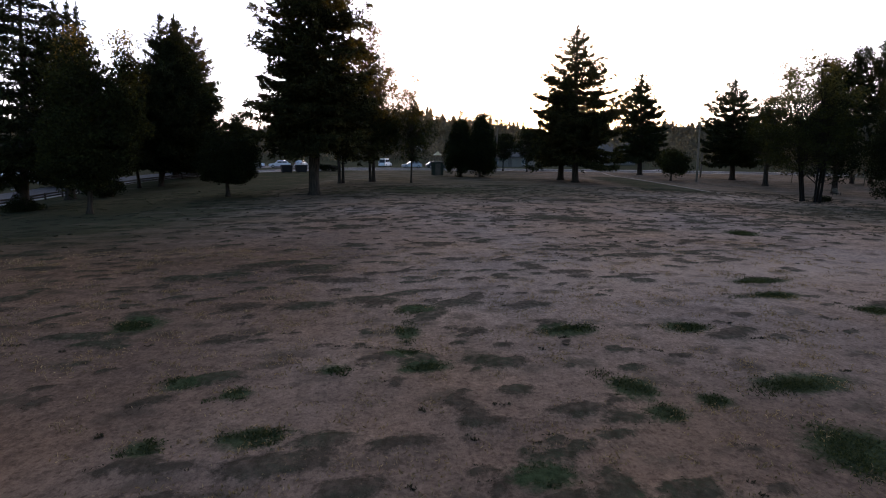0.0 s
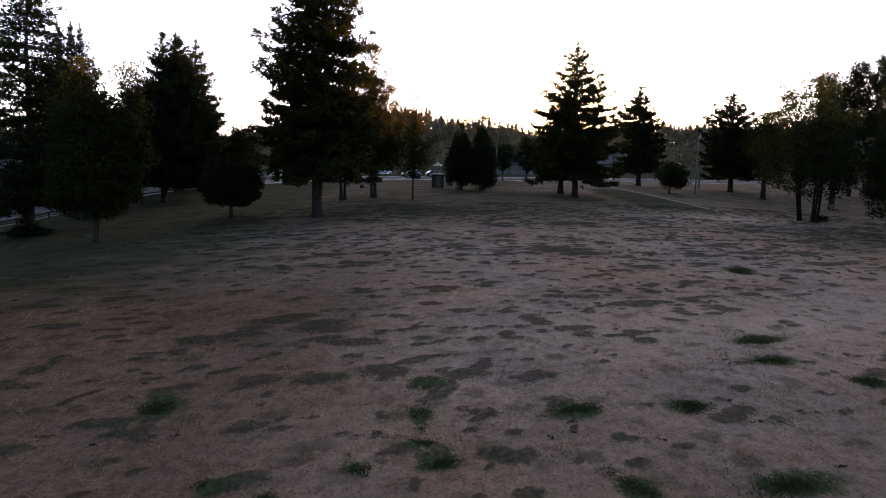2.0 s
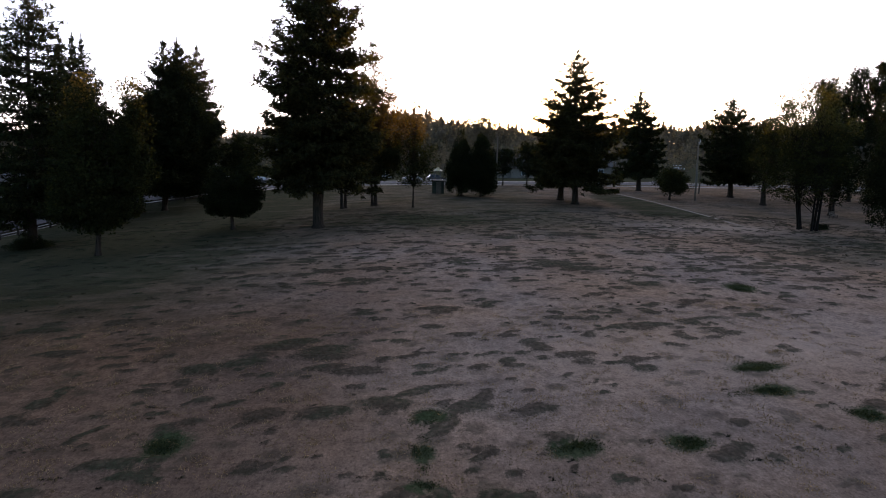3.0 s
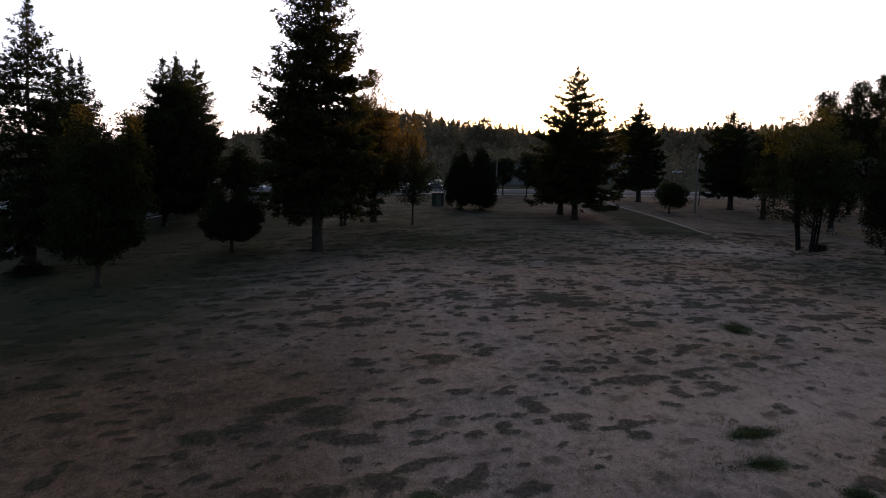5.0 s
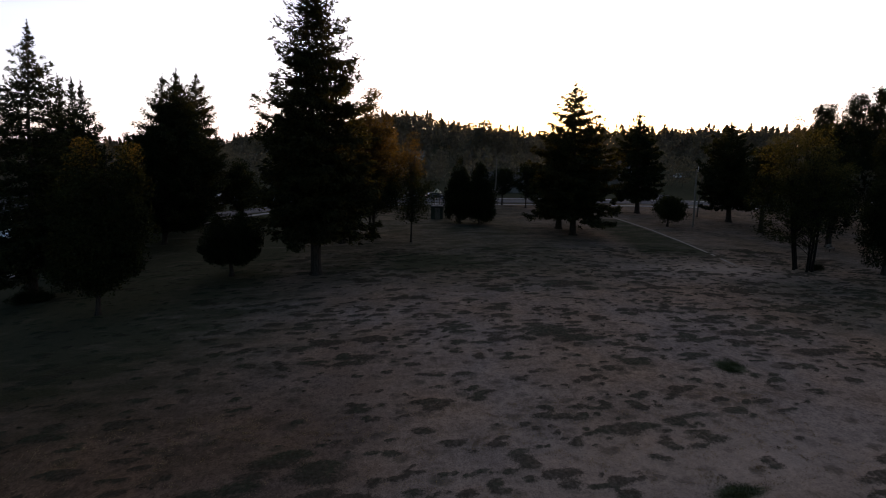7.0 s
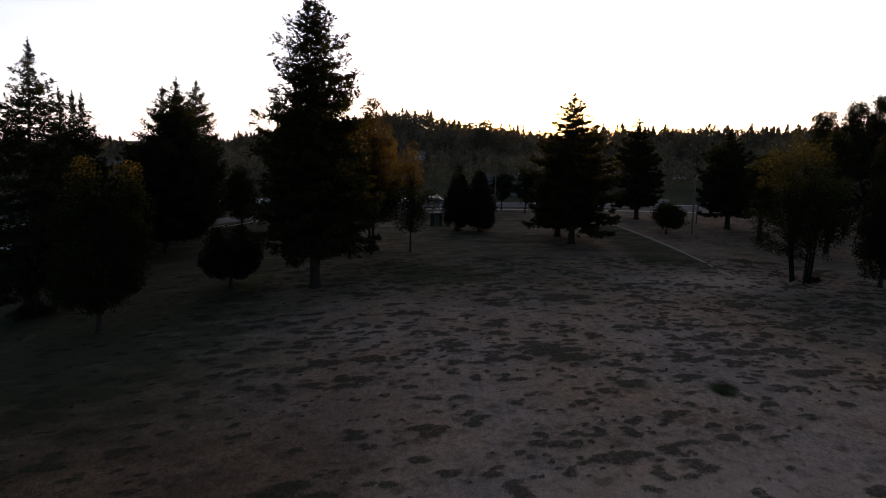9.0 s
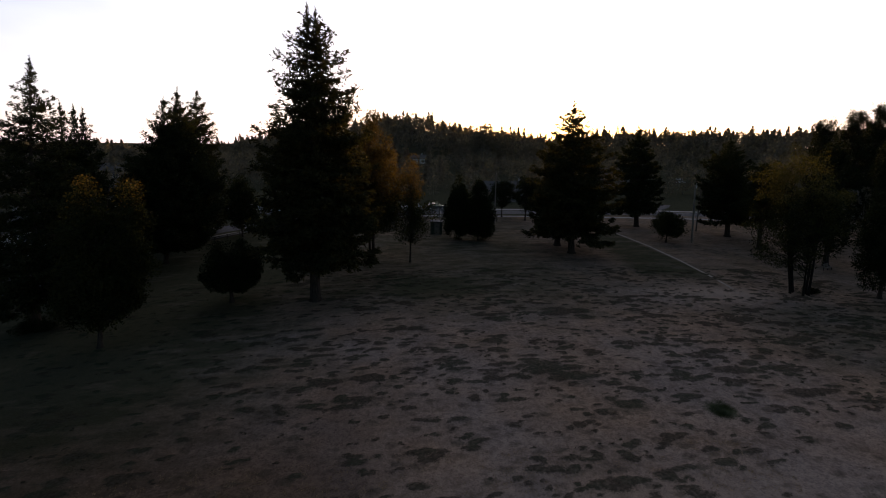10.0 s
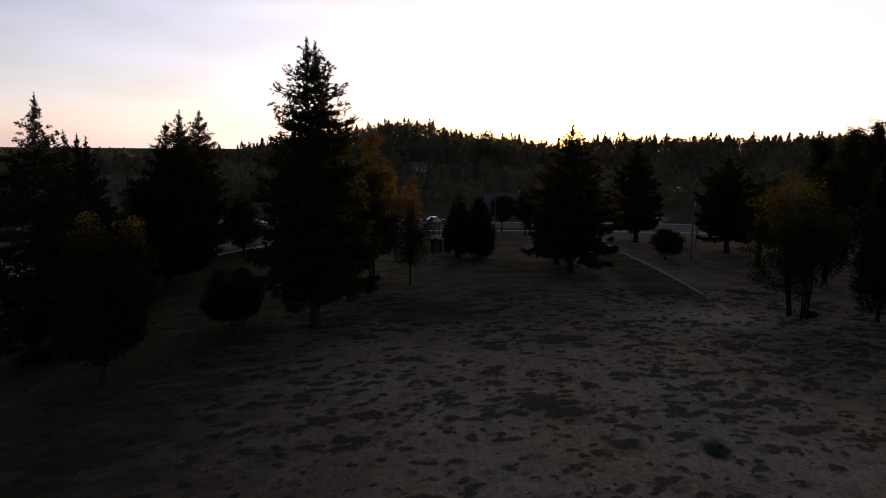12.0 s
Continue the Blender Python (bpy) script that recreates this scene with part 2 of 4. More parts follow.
    p.inputs["Roughness"].default_value = 1.0
    p.inputs["Specular IOR Level"].default_value = 0.0
    return m


STRAW_DARK, STRAW_LIGHT = (0.127, 0.1015, 0.0795), (0.295, 0.238, 0.186)
MEADOW = meadow()
BARK = bark("bark", (0.016, 0.0125, 0.01), (0.055, 0.043, 0.034))
BIRCH_BARK = bark("grey_bark", (0.006, 0.005, 0.0045), (0.02, 0.017, 0.014))
NEEDLES = foliage("needles", (0.01, 0.013, 0.006), (0.036, 0.041, 0.018), 0.2)
NEEDLES_WARM = foliage("warm_needles", (0.014, 0.015, 0.006), (0.046, 0.044, 0.018), 0.25)
# brown glow of the sun behind the crowns, painted as leaf colour
LEAVES_BACKLIT = foliage("backlit_leaves", (0.032, 0.025, 0.01), (0.08, 0.058, 0.022), 0.5)
NEEDLES_OLIVE = foliage("olive_needles", (0.026, 0.028, 0.01), (0.08, 0.075, 0.028), 0.3)
LEAVES = foliage("leaves", (0.013, 0.016, 0.006), (0.034, 0.038, 0.014), 0.3)
LEAVES_DARK = foliage("dark_leaves", (0.008, 0.011, 0.005), (0.024, 0.029, 0.012), 0.2)
DARK_WOOD = grained("dark_fence_wood", (0.025, 0.02, 0.017), (0.06, 0.05, 0.042), 14, 0.9, 0, 0.4, 0.75)
DULL_GRASS = foliage("dull_grass", (0.022, 0.022, 0.016), (0.06, 0.056, 0.04), 0.25)
# low golden sunlight on the tree tops, put into the leaf colour
LEAVES_SUNLIT = foliage("sunlit_leaves", (0.048, 0.04, 0.013), (0.112, 0.085, 0.028), 0.5)
# paler and greyer than near leaves: distance haze put into the base colour
HAZED_LEAVES = foliage("hazed_leaves", (0.108, 0.1, 0.092), (0.12, 0.111, 0.101), 0.35)
GRASS = foliage("living_grass", (0.018, 0.026, 0.013), (0.05, 0.062, 0.03), 0.3)
STRAW = foliage("dead_grass", (0.1, 0.075, 0.045), (0.26, 0.2, 0.13), 0.3)
ASPHALT = grained("asphalt", (0.042, 0.042, 0.045), (0.078, 0.078, 0.082), 18, 1.0, 0, 0.4, 0.75)
CONCRETE = grained("concrete", (0.16, 0.152, 0.144), (0.27, 0.26, 0.245), 8, 0.9, 0, 0.3, 0.8)
GRAVEL = grained("trodden_earth", (0.17, 0.145, 0.122), (0.28, 0.243, 0.206), 10, 1.0, 0, 0.5, 0.8)
WEATHERED = grained("weathered_wood", (0.08, 0.065, 0.05), (0.2, 0.17, 0.14), 14, 0.9, 0, 0.4, 0.75)
POLE_WOOD = grained("pole_wood", (0.12, 0.1, 0.08), (0.2, 0.172, 0.14), 9, 0.9, 0, 0.4, 0.8)
STEEL = grained("galvanised_steel", (0.2, 0.205, 0.21), (0.29, 0.295, 0.3), 20, 0.6, 0.6, 0.05, 0.85)
WHITE_PAINT = grained("white_siding", (0.42, 0.42, 0.41), (0.58, 0.58, 0.56), 5, 0.7, 0, 0.1, 0.88)
GREY_PAINT = grained("grey_green_paint", (0.032, 0.038, 0.026), (0.055, 0.062, 0.044), 6, 0.7, 0, 0.1, 0.85)
TAN_PAINT = grained("tan_siding", (0.16, 0.13, 0.105), (0.24, 0.2, 0.165), 5, 0.75, 0, 0.1, 0.85)
SHINGLE = grained("roof_shingle", (0.045, 0.043, 0.04), (0.09, 0.086, 0.08), 12, 0.85, 0, 0.5, 0.8)
PALE_ROOF = grained("pale_roof", (0.22, 0.21, 0.11), (0.33, 0.31, 0.18), 7, 0.6, 0, 0.1, 0.85)
TYRE = grained("tyre", (0.015, 0.015, 0.015), (0.03, 0.03, 0.03), 20, 0.9, 0, 0.2, 0.9)
RIM = grained("alloy", (0.4, 0.4, 0.41), (0.55, 0.55, 0.56), 20, 0.35, 0.9, 0.02, 0.9)
LAMP_RED = grained("tail_lamp", (0.3, 0.01, 0.01), (0.4, 0.02, 0.015), 20, 0.2, 0, 0.02, 0.95)
LAMP_CLEAR = grained("head_lamp", (0.6, 0.6, 0.6), (0.75, 0.75, 0.75), 20, 0.1, 0, 0.02, 0.95)


def car_paint(name, colour):
    m, nt, p = nodes(name)
    n = noise_tex(nt, 2.0, 3)
    d = tuple(c * 0.86 for c in colour)
    nt.links.new(ramp(nt, n.outputs[0], [(0.3, d), (0.7, colour)]).outputs[0], p.inputs["Base Color"])
    p.inputs["Roughness"].default_value = 0.3
    p.inputs["Coat Weight"].default_value = 0.8
    return m


WHITE_CAR, SILVER_CAR, BLUE_CAR, DARK_CAR = car_paint("white_car_paint", (0.75, 0.76, 0.78)), car_paint("silver_car_paint", (0.42, 0.43, 0.45)), car_paint("blue_car_paint", (0.08, 0.14, 0.3)), car_paint("dark_car_paint", (0.05, 0.05, 0.055))
GLASS, _nt, _p = nodes("window_glass")
_p.inputs["Base Color"].default_value, _p.inputs["Roughness"].default_value, _p.inputs["Metallic"].default_value = (0.05, 0.055, 0.06, 1), 0.06, 0.0
_p.inputs["Specular IOR Level"].default_value = 0.8


# ---- mesh helpers ----
def quads(name, verts, faces, material, smooth=False):
    """A mesh from an array of vertices and an array of equal faces."""
    verts, faces = np.asarray(verts, np.float32), np.asarray(faces, np.int32)
    me = bpy.data.meshes.new(name)
    n, k = faces.shape
    me.vertices.add(len(verts))
    me.vertices.foreach_set("co", verts.ravel())
    me.loops.add(n * k)
    me.loops.foreach_set("vertex_index", faces.ravel())
    me.polygons.add(n)
    me.polygons.foreach_set("loop_start", np.arange(0, n * k, k, dtype=np.int32))
    me.polygons.foreach_set("use_smooth", np.full(n, smooth))
    me.update(calc_edges=True)
    me.materials.append(material)
    return me


def child(name, data, parent, label=""):
    ob = new(name, data)
    ob.parent = parent
    return tagged(ob, label)


def part(name, bm, material, parent, label="", smooth=False):
    """Links a bmesh as one mesh object under a thing or a part."""
    me = bpy.data.meshes.new(name)
    for f in bm.faces:
        f.smooth = smooth
    bm.to_mesh(me)
    bm.free()
    me.materials.append(material)
    return child(name, me, parent, label)


def box(bm, size, centre, bevel=0.0, m=None):
    geo = bmesh.ops.create_cube(bm, size=1.0)["verts"]
    bmesh.ops.scale(bm, vec=size, verts=geo)
    if bevel:
        edges = list({ed for v in geo for ed in v.link_edges})
        out = bmesh.ops.bevel(bm, geom=edges, offset=bevel, segments=2, affect="EDGES")
        geo = list({v for f in out["faces"] for v in f.verts} | {v for v in geo if v.is_valid})
    bmesh.ops.translate(bm, vec=centre, verts=geo)
    if m is not None:
        bmesh.ops.transform(bm, matrix=m, verts=geo)
    return geo


def rod(bm, p0, p1, r0, r1=None, sides=10):
    p0, p1 = Vector(p0), Vector(p1)
    d = p1 - p0
    geo = bmesh.ops.create_cone(bm, cap_ends=True, segments=sides, radius1=r0, radius2=r0 if r1 is None else r1, depth=d.length)["verts"]
    q = d.to_track_quat("Z", "Y").to_matrix().to_4x4()
    bmesh.ops.transform(bm, matrix=Matrix.Translation((p0 + p1) / 2) @ q, verts=geo)
    return geo


def tubes(lines, sides=5):
    """Round tapered strands: each line an array of points and an array of radii."""
    vs, fs, at = [], [], 0
    ang = np.linspace(0, 2 * np.pi, sides, endpoint=False)
    for pts, rad in lines:
        pts, rad = np.asarray(pts, float), np.asarray(rad, float)
        n = len(pts)
        d = np.gradient(pts, axis=0)
        d /= np.linalg.norm(d, axis=1, keepdims=True) + 1e-9
        ref = np.where(np.abs(d[:, 2:3]) > 0.9, [[1.0, 0, 0]], [[0, 0, 1.0]])
        u = np.cross(d, ref)
        u /= np.linalg.norm(u, axis=1, keepdims=True) + 1e-9
        w = np.cross(d, u)
        ring = pts[:, None] + rad[:, None, None] * (u[:, None] * np.cos(ang)[None, :, None] + w[:, None] * np.sin(ang)[None, :, None])
        vs.append(ring.reshape(-1, 3))
        i, j = np.meshgrid(np.arange(n - 1), np.arange(sides), indexing="ij")
        a0, b0 = i * sides + j, i * sides + (j + 1) % sides
        fs.append(np.stack([a0, b0, b0 + sides, a0 + sides], -1).reshape(-1, 4) + at)
        at += n * sides
    return np.concatenate(vs), np.concatenate(fs)


def cards(rng, centres, ways, length, width):
    """Small pointed blades, one at each centre, along its way, turned at random about it."""
    n = len(centres)
    ways = ways / (np.linalg.norm(ways, axis=1, keepdims=True) + 1e-9)
    side = np.cross(ways, rng.normal(size=(n, 3)))
    side /= np.linalg.norm(side, axis=1, keepdims=True) + 1e-9
    ln = length * rng.uniform(0.6, 1.4, (n, 1))
    wd = width * rng.uniform(0.6, 1.4, (n, 1))
    v = np.stack([centres - ways * ln * 0.35, centres + side * wd * 0.5 + ways * ln * 0.1, centres + ways * ln * 0.65, centres - side * wd * 0.5 + ways * ln * 0.05], 1)
    return v.reshape(-1, 3), np.arange(4 * n).reshape(n, 4)


def lean_by(v, lean, h):
    """Bends a tree over, more towards its top."""
    k = np.clip(v[:, 2:3] / h, 0, 1.2)
    v[:, :2] += np.asarray(lean)[None] * k
    return v


# ---- ground ----
def step(a0, b0, v):
    v = np.clip((v - a0) / (b0 - a0), 0, 1)
    return v * v * (3 - 2 * v)


RIDGE_AT = [-60, -36, -28, -18, -12.5, -9, -4, 1.5, 5, 8.5, 11, 16, 21, 26, 33, 40, 48, 70]  # azimuth in degrees
RIDGE_UP = [-3, -3, -2.5, -2.5, 7.5, 14, 18, 27, 29, 21, 15, 13.5, 6.5, 15, 15, 14, 16, 10]  # metres


def terrain(x, y):
    """The height of the ground: a field that sags towards its sides, and a ridge round it far away."""
    x, y = np.asarray(x, float), np.asarray(y, float)
    u = x - 0.14 * y
    q = np.minimum(np.abs(u), 46)
    z = 0.35 * step(32, 64, y) - np.where(u < 0, 0.9, 0.5) * q * q / 900 * step(14, 44, y) * (1 - step(58, 90, y))
    az, far = np.degrees(np.arctan2(x, y)), np.hypot(x, y)
    return z + np.interp(az, RIDGE_AT, RIDGE_UP, left=0, right=0) * step(230, 470, far) * (1 - step(600, 1200, far))


def on_ground(x, y, sink=0.0):
    return Vector((x, y, float(terrain(x, y)) - sink))


# living grass in the dry field: (x, y, half width, half depth)
GREEN = [(4.9, 14.7, 0.85, 0.4), (1.0, 15.0, 0.34, 0.45), (1.4, 16.7, 0.6, 0.42), (12.7, 16.9, 0.9, 0.45), (13.5, 18.5, 1.2, 0.4), (5.0, 11.8, 0.5, 0.45), (8.4, 11.6, 1.1, 0.42), (7.3, 9.6, 0.75, 0.7), (8.0, 14.6, 0.7, 0.4), (-3.3, 12.9, 0.38, 0.3), (-5.5, 16.2, 0.6, 0.6), (0.8, 13.8, 0.4, 0.25), (5.1, 10.9, 0.4, 0.3), (6.2, 11.2, 0.4, 0.25), (14.3, 15.2, 0.6, 0.45), (-1.6, 11.0, 0.6, 0.3), (-3.1, 10.9, 0.32, 0.25), (1.2, 13.1, 0.6, 0.3), (-0.6, 13.2, 0.3, 0.25), (20.7, 28.1, 1.0, 0.9), (-2.2, 12.4, 0.3, 0.25), (2.5, 9.6, 0.5, 0.3), (3.6, 8.7, 0.7, 0.35)]
# larger dull clumps that stand out: (x, y, half width, half depth)
MARKED = [(0.3, 34.6, 0.7, 0.5), (2.3, 30.3, 0.6, 0.4), (3.5, 25.9, 0.8, 0.35), (5.2, 26.2, 0.6, 0.5), (2.3, 23.7, 0.75, 0.35), (0.6, 22.3, 0.9, 0.35), (4.5, 20.0, 0.4, 0.4), (9.3, 18.7, 0.45, 0.45), (12.6, 21.6, 0.45, 0.35), (10.5, 24.8, 0.9, 0.35), (10.7, 22.9, 0.6, 0.4), (12.2, 22.8, 0.9, 0.4), (15.2, 23.4, 0.9, 0.35), (17.2, 23.7, 0.9, 0.35), (11.1, 27.5, 0.7, 0.6), (8.3, 28.0, 0.5, 0.4), (8.6, 30.5, 0.9, 0.35), (16.2, 19.9, 0.5, 0.35), (3.3, 19.6, 0.5, 0.35), (11.8, 31.4, 0.5, 0.35)]


def clump_field():
    """Dull clumps strewn over the dry field: thicker far off and to one side, few on the worn strip across it."""
    rng = np.random.default_rng(82)
    n = 8200
    x, y = rng.uniform(-30, 56, n), 5 + 55 * rng.random(n) ** 1.25
    u = x - 0.14 * y
    share = 0.56 + 0.25 * step(24, 36, y) + 0.5 * step(16, 26, u) * step(22, 30, y)
    strip_off = np.abs((y - 16.2) - 0.36 * (x - 6.0))
    share *= np.where((x > 5) & (strip_off < 2.0), 0.12, 1.0)
    share *= 1 - 0.55 * step(-8, -16, u)
    share *= 0.45 + 0.75 * step(0.35, 0.6, np.array([0.5 + 0.5 * noise.noise((a0 * 0.13, b0 * 0.13, 3.0)) for a0, b0 in zip(x, y)]))
    keep = rng.random(n) < share
    s = 0.155 * rng.lognormal(0, 0.55, n) * np.interp(y, [6, 22], [0.55, 1.0])
    clumps = np.column_stack([x, y, s * rng.uniform(1.2, 2.3, n), s])[keep]
    # each clump is a handful of ragged lobes
    whole = np.concatenate([np.array(MARKED) * np.array([1, 1, 0.75, 0.8]), clumps])
    lobes = []
    for k in range(3):
        at = rng.normal(size=(len(whole), 2)) * 0.5
        part_size = rng.uniform(0.35, 0.8, (len(whole), 1)) * np.array([[1.25, 1.0]])
        lobes.append(np.column_stack([whole[:, :2] + at * whole[:, 2:], whole[:, 2:] * part_size]))
    return np.concatenate(lobes)


CLUMPS = clump_field()


def spread_of(spots, gx, gy):
    """How thickly the patches cover each point of the ground."""
    xs, ys = gx[:, 0], gy[0]
    out = np.zeros(gx.shape)
    for x, y, rx, ry in spots:
        i0, i1 = np.searchsorted(xs, (x - 2.6 * rx, x + 2.6 * rx))
        j0, j1 = np.searchsorted(ys, (y - 2.6 * ry, y + 2.6 * ry))
        if i1 > i0 and j1 > j0:
            d = ((gx[i0:i1, j0:j1] - x) / rx) ** 2 + ((gy[i0:i1, j0:j1] - y) / ry) ** 2
            out[i0:i1, j0:j1] = np.maximum(out[i0:i1, j0:j1], np.exp(-0.9 * d))
    return out


def build_ground():
    near_x = np.concatenate([np.arange(-70, -34.1, 1.5), np.arange(-33, -30.1, 0.8), np.arange(-30, 56.05, 0.2), np.arange(57, 110.1, 1.5)])
    near_y = np.concatenate([np.arange(-6, 3.9, 1.5), np.arange(4, 61.05, 0.2), np.arange(61.8, 92, 0.8), np.arange(93, 132.1, 1.5)])
    far = np.array([6, 14, 24, 36, 50, 70, 95, 125, 160, 200, 240, 280, 320, 360, 400, 450, 520, 640, 800, 1050, 1500, 2200, 3200])
    xs = np.concatenate([-70 - far[::-1], near_x, 111 + far])
    ys = np.concatenate([-6 - far[::-1], near_y, 132 + far])
    gx, gy = np.meshgrid(xs, ys, indexing="ij")
    tuft = spread_of(CLUMPS, gx, gy)
    gz = terrain(gx, gy) + 0.07 * tuft
    ny = len(ys)
    i, j = np.meshgrid(np.arange(len(xs) - 1), np.arange(ny - 1), indexing="ij")
    a0 = i * ny + j
    f = np.stack([a0, a0 + ny, a0 + ny + 1, a0 + 1], -1).reshape(-1, 4)
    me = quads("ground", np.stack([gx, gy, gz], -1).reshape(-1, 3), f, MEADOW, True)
    # living grass, with tree shade put into it: along the road side, the far end of the field and all that lies beyond
    # it
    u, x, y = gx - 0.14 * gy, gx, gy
    green_and_shade = np.maximum.reduce([step(-1, -23, u) * step(14, 34, y) * 0.86, 0.95 * np.exp(-(((x - 6) / 10) ** 2 + ((y - 54) / 7) ** 2)), 0.5 * step(20, 34, u) * step(22, 34, y) * (1 - step(44, 50, y)), step(36, 54, y) * (0.64 - 0.26 * step(8, 20, u)), step(96, 106, y - 0.0 * x), step(-37, -41, x), step(84, 96, x), step(20, 26, u) * step(42.6, 41.4, x) * step(52, 58, y) * (1 - step(78, 88, y)) * 0.78])
    bare = np.exp(-(((gx - 37.5) / 7.5) ** 2 + ((gy - 50.0) / 2.8) ** 2)) + 0.6 * np.exp(-(((gx - 14.0) / 8) ** 2 + ((gy - 20.0) / 2.5) ** 2))
    stands = me.attributes.new("tuft", "FLOAT", "POINT")
    stands.data.foreach_set("value", tuft.ravel().astype(np.float32))
    worn = me.attributes.new("worn", "FLOAT", "POINT")
    worn.data.foreach_set("value", bare.ravel().astype(np.float32))
    sward = me.attributes.new("sward", "FLOAT", "POINT")
    sward.data.foreach_set("value", spread_of(GREEN, gx, gy).ravel().astype(np.float32))
    # darker towards low x and at small y
    dark_ground = me.attributes.new("dark_ground", "FLOAT", "POINT")
    dark_share = np.maximum(0.95 * step(1.0, -7, u) * (1 - step(22, 40, y)), 0.75 * (1 - step(8, 20, y)))
    dark_ground.data.foreach_set("value", dark_share.ravel().astype(np.float32))
    lush_and_shade = me.attributes.new("lush_and_shade", "FLOAT", "POINT")
    lush_and_shade.data.foreach_set("value", green_and_shade.ravel().astype(np.float32))
    ob = new("ground", me)
    tagged(ob, "wide dry meadow of straw-coloured grass with dark living clumps", "ground", kind="structure")


build_ground()


def strip(name, points, width, material, label, category, lift=0.03, thick=0.2):
    """A road or path laid along points on the ground, with its own thickness."""
    pts = []
    for (x0, y0), (x1, y1) in zip(points, points[1:]):
        n = max(2, int(math.hypot(x1 - x0, y1 - y0) / 2))
        pts += [(x0 + (x1 - x0) * k / n, y0 + (y1 - y0) * k / n) for k in range(n)]
    pts.append(points[-1])
    p = np.array(pts)
    d = np.gradient(p, axis=0)
    d /= np.linalg.norm(d, axis=1, keepdims=True)
    nrm = np.stack([-d[:, 1], d[:, 0]], 1)
    rng = np.random.default_rng(len(pts))
    w = width / 2 * (1 + 0.05 * rng.normal(size=(len(p), 1)))
    cols = []
    for s, z in ((-1, -thick), (-1, lift), (1, lift), (1, -thick)):
        q = p + nrm * w * s
        cols.append(np.column_stack([q, terrain(q[:, 0], q[:, 1]) + z]))
    v = np.stack(cols, 1).reshape(-1, 3)
    n = len(p)
    f = [[k * 4 + c, k * 4 + c + 1, k * 4 + c + 5, k * 4 + c + 4] for k in range(n - 1) for c in range(3)]
    return tagged(new(name, quads(name, v, np.array(f), material)), label, category, kind="structure")


# ---- trees ----
def tree(name, x, y, label, category, group=""):
    ob = new(name)
    ob.empty_display_size = 0.5
    ob.location = on_ground(x, y, 0.03)
    return tagged(ob, label, category, group)


def trunk_line(rng, h, r, wobble=0.01, n=12):
    s = np.linspace(0, 1, n)
    pts = np.column_stack([np.cumsum(rng.normal(size=n)) * wobble * h * s, np.cumsum(rng.normal(size=n)) * wobble * h * s, s * h])
    pts[0, :2] = 0
    rad = r * (1 - s * 0.985)
    rad[0] *= 1.5
    pts = np.insert(pts, 1, pts[0] * 0.5 + [0, 0, 0.35], 0)
    rad = np.insert(rad, 1, r * 1.05)
    return pts, rad


def conifer(name, x, y, h, profile, label, seed, clear=2.5, trunk_r=0.45, gap=0.5, fill=1.0, droop=0.25, needles=None, tops=1, lean=(0, 0), ragged=0.25, card=0.36, category="fir tree", group="", holes=0.12, top_step=0.045, tuft=0.2):
    """A fir: a tapered trunk, whorls of drooping limbs, tufted sprays of needles along them and their side twigs; profile gives the reach of the limbs at shares of the height."""
    rng = np.random.default_rng(seed)
    ob = tree(name, x, y, label, category, group)
    share, reach = zip(*profile)
    widest = max(reach)
    stems, limbs, centres, ways, sizes = [], [], [], [], []
    for top in range(tops):
        hh = h * (1 - 0.015 * top)
        off = np.array([top_step * h * top, 0.01 * h * (3 - 2 * top)]) if top else np.zeros(2)
        pts, rad = trunk_line(rng, hh, trunk_r * (1 if top == 0 else 0.6), 0.004)
        if top:
            pts[:, :2] += off * np.clip(pts[:, 2:3] / hh * 2.2, 0, 1)
        stems.append((pts, rad))
        z = clear
        while z < hh - 0.8:
            s = z / hh
            L0 = float(np.interp(s, share, reach)) * (0.8 if tops > 1 and s > 0.6 else 1)
            k = int(rng.integers(4, 7))
            a0 = rng.uniform(0, 6.28)
            for q in range(k):
                L = L0 * (1 + ragged * rng.normal()) if rng.random() > 0.1 else L0 * 1.28
                L = max(min(L, L0 * 1.3, widest * 1.2) - 0.3 * s, 0.12)
                az = a0 + 6.283 * q / k + rng.normal() * 0.3
                out = np.array([math.cos(az), math.sin(az), 0])
                tan = np.array([-math.sin(az), math.cos(az), 0])
                rise = 0.7 * s ** 4 - droop * (1 - s) + rng.normal() * 0.1
                zb = min(z + rng.uniform(-0.8, 0.8) * gap, hh - 0.6)
                base = np.array([np.interp(zb, pts[:, 2], pts[:, 0]), np.interp(zb, pts[:, 2], pts[:, 1]), zb])

                def along(t):
                    t = np.asarray(t)[:, None]
                    return base + out * L * t + np.array([0, 0, 1]) * L * (rise * t - 0.5 * droop * t ** 2 + 0.24 * t ** 4)

                limbs.append((along(np.linspace(0, 1, 5)), np.linspace(0.02 + 0.012 * L, 0.006, 5)))
                m = max(2, int(L / 0.38 * fill * (1.3 - 0.3 * s)))
                t = np.clip(np.linspace(0.22, 1.0, m) + rng.normal(size=m) * 0.05, 0.12, 1.04)
                lat = rng.uniform(0.16, 0.42, (3, m)) * (1.08 - t) * L * np.array([[0.0], [1.0], [-1.0]])
                spot = np.concatenate([along(t) + tan * w[:, None] + out * np.abs(w)[:, None] * 0.5 for w in lat])
                spot[:, 2] -= rng.exponential(0.16 * (0.4 + droop * 2), len(spot))
                spot = spot[rng.random(len(spot)) > holes * min(1.0, 1.4 * s)]
                c = int(14 - 5 * s)
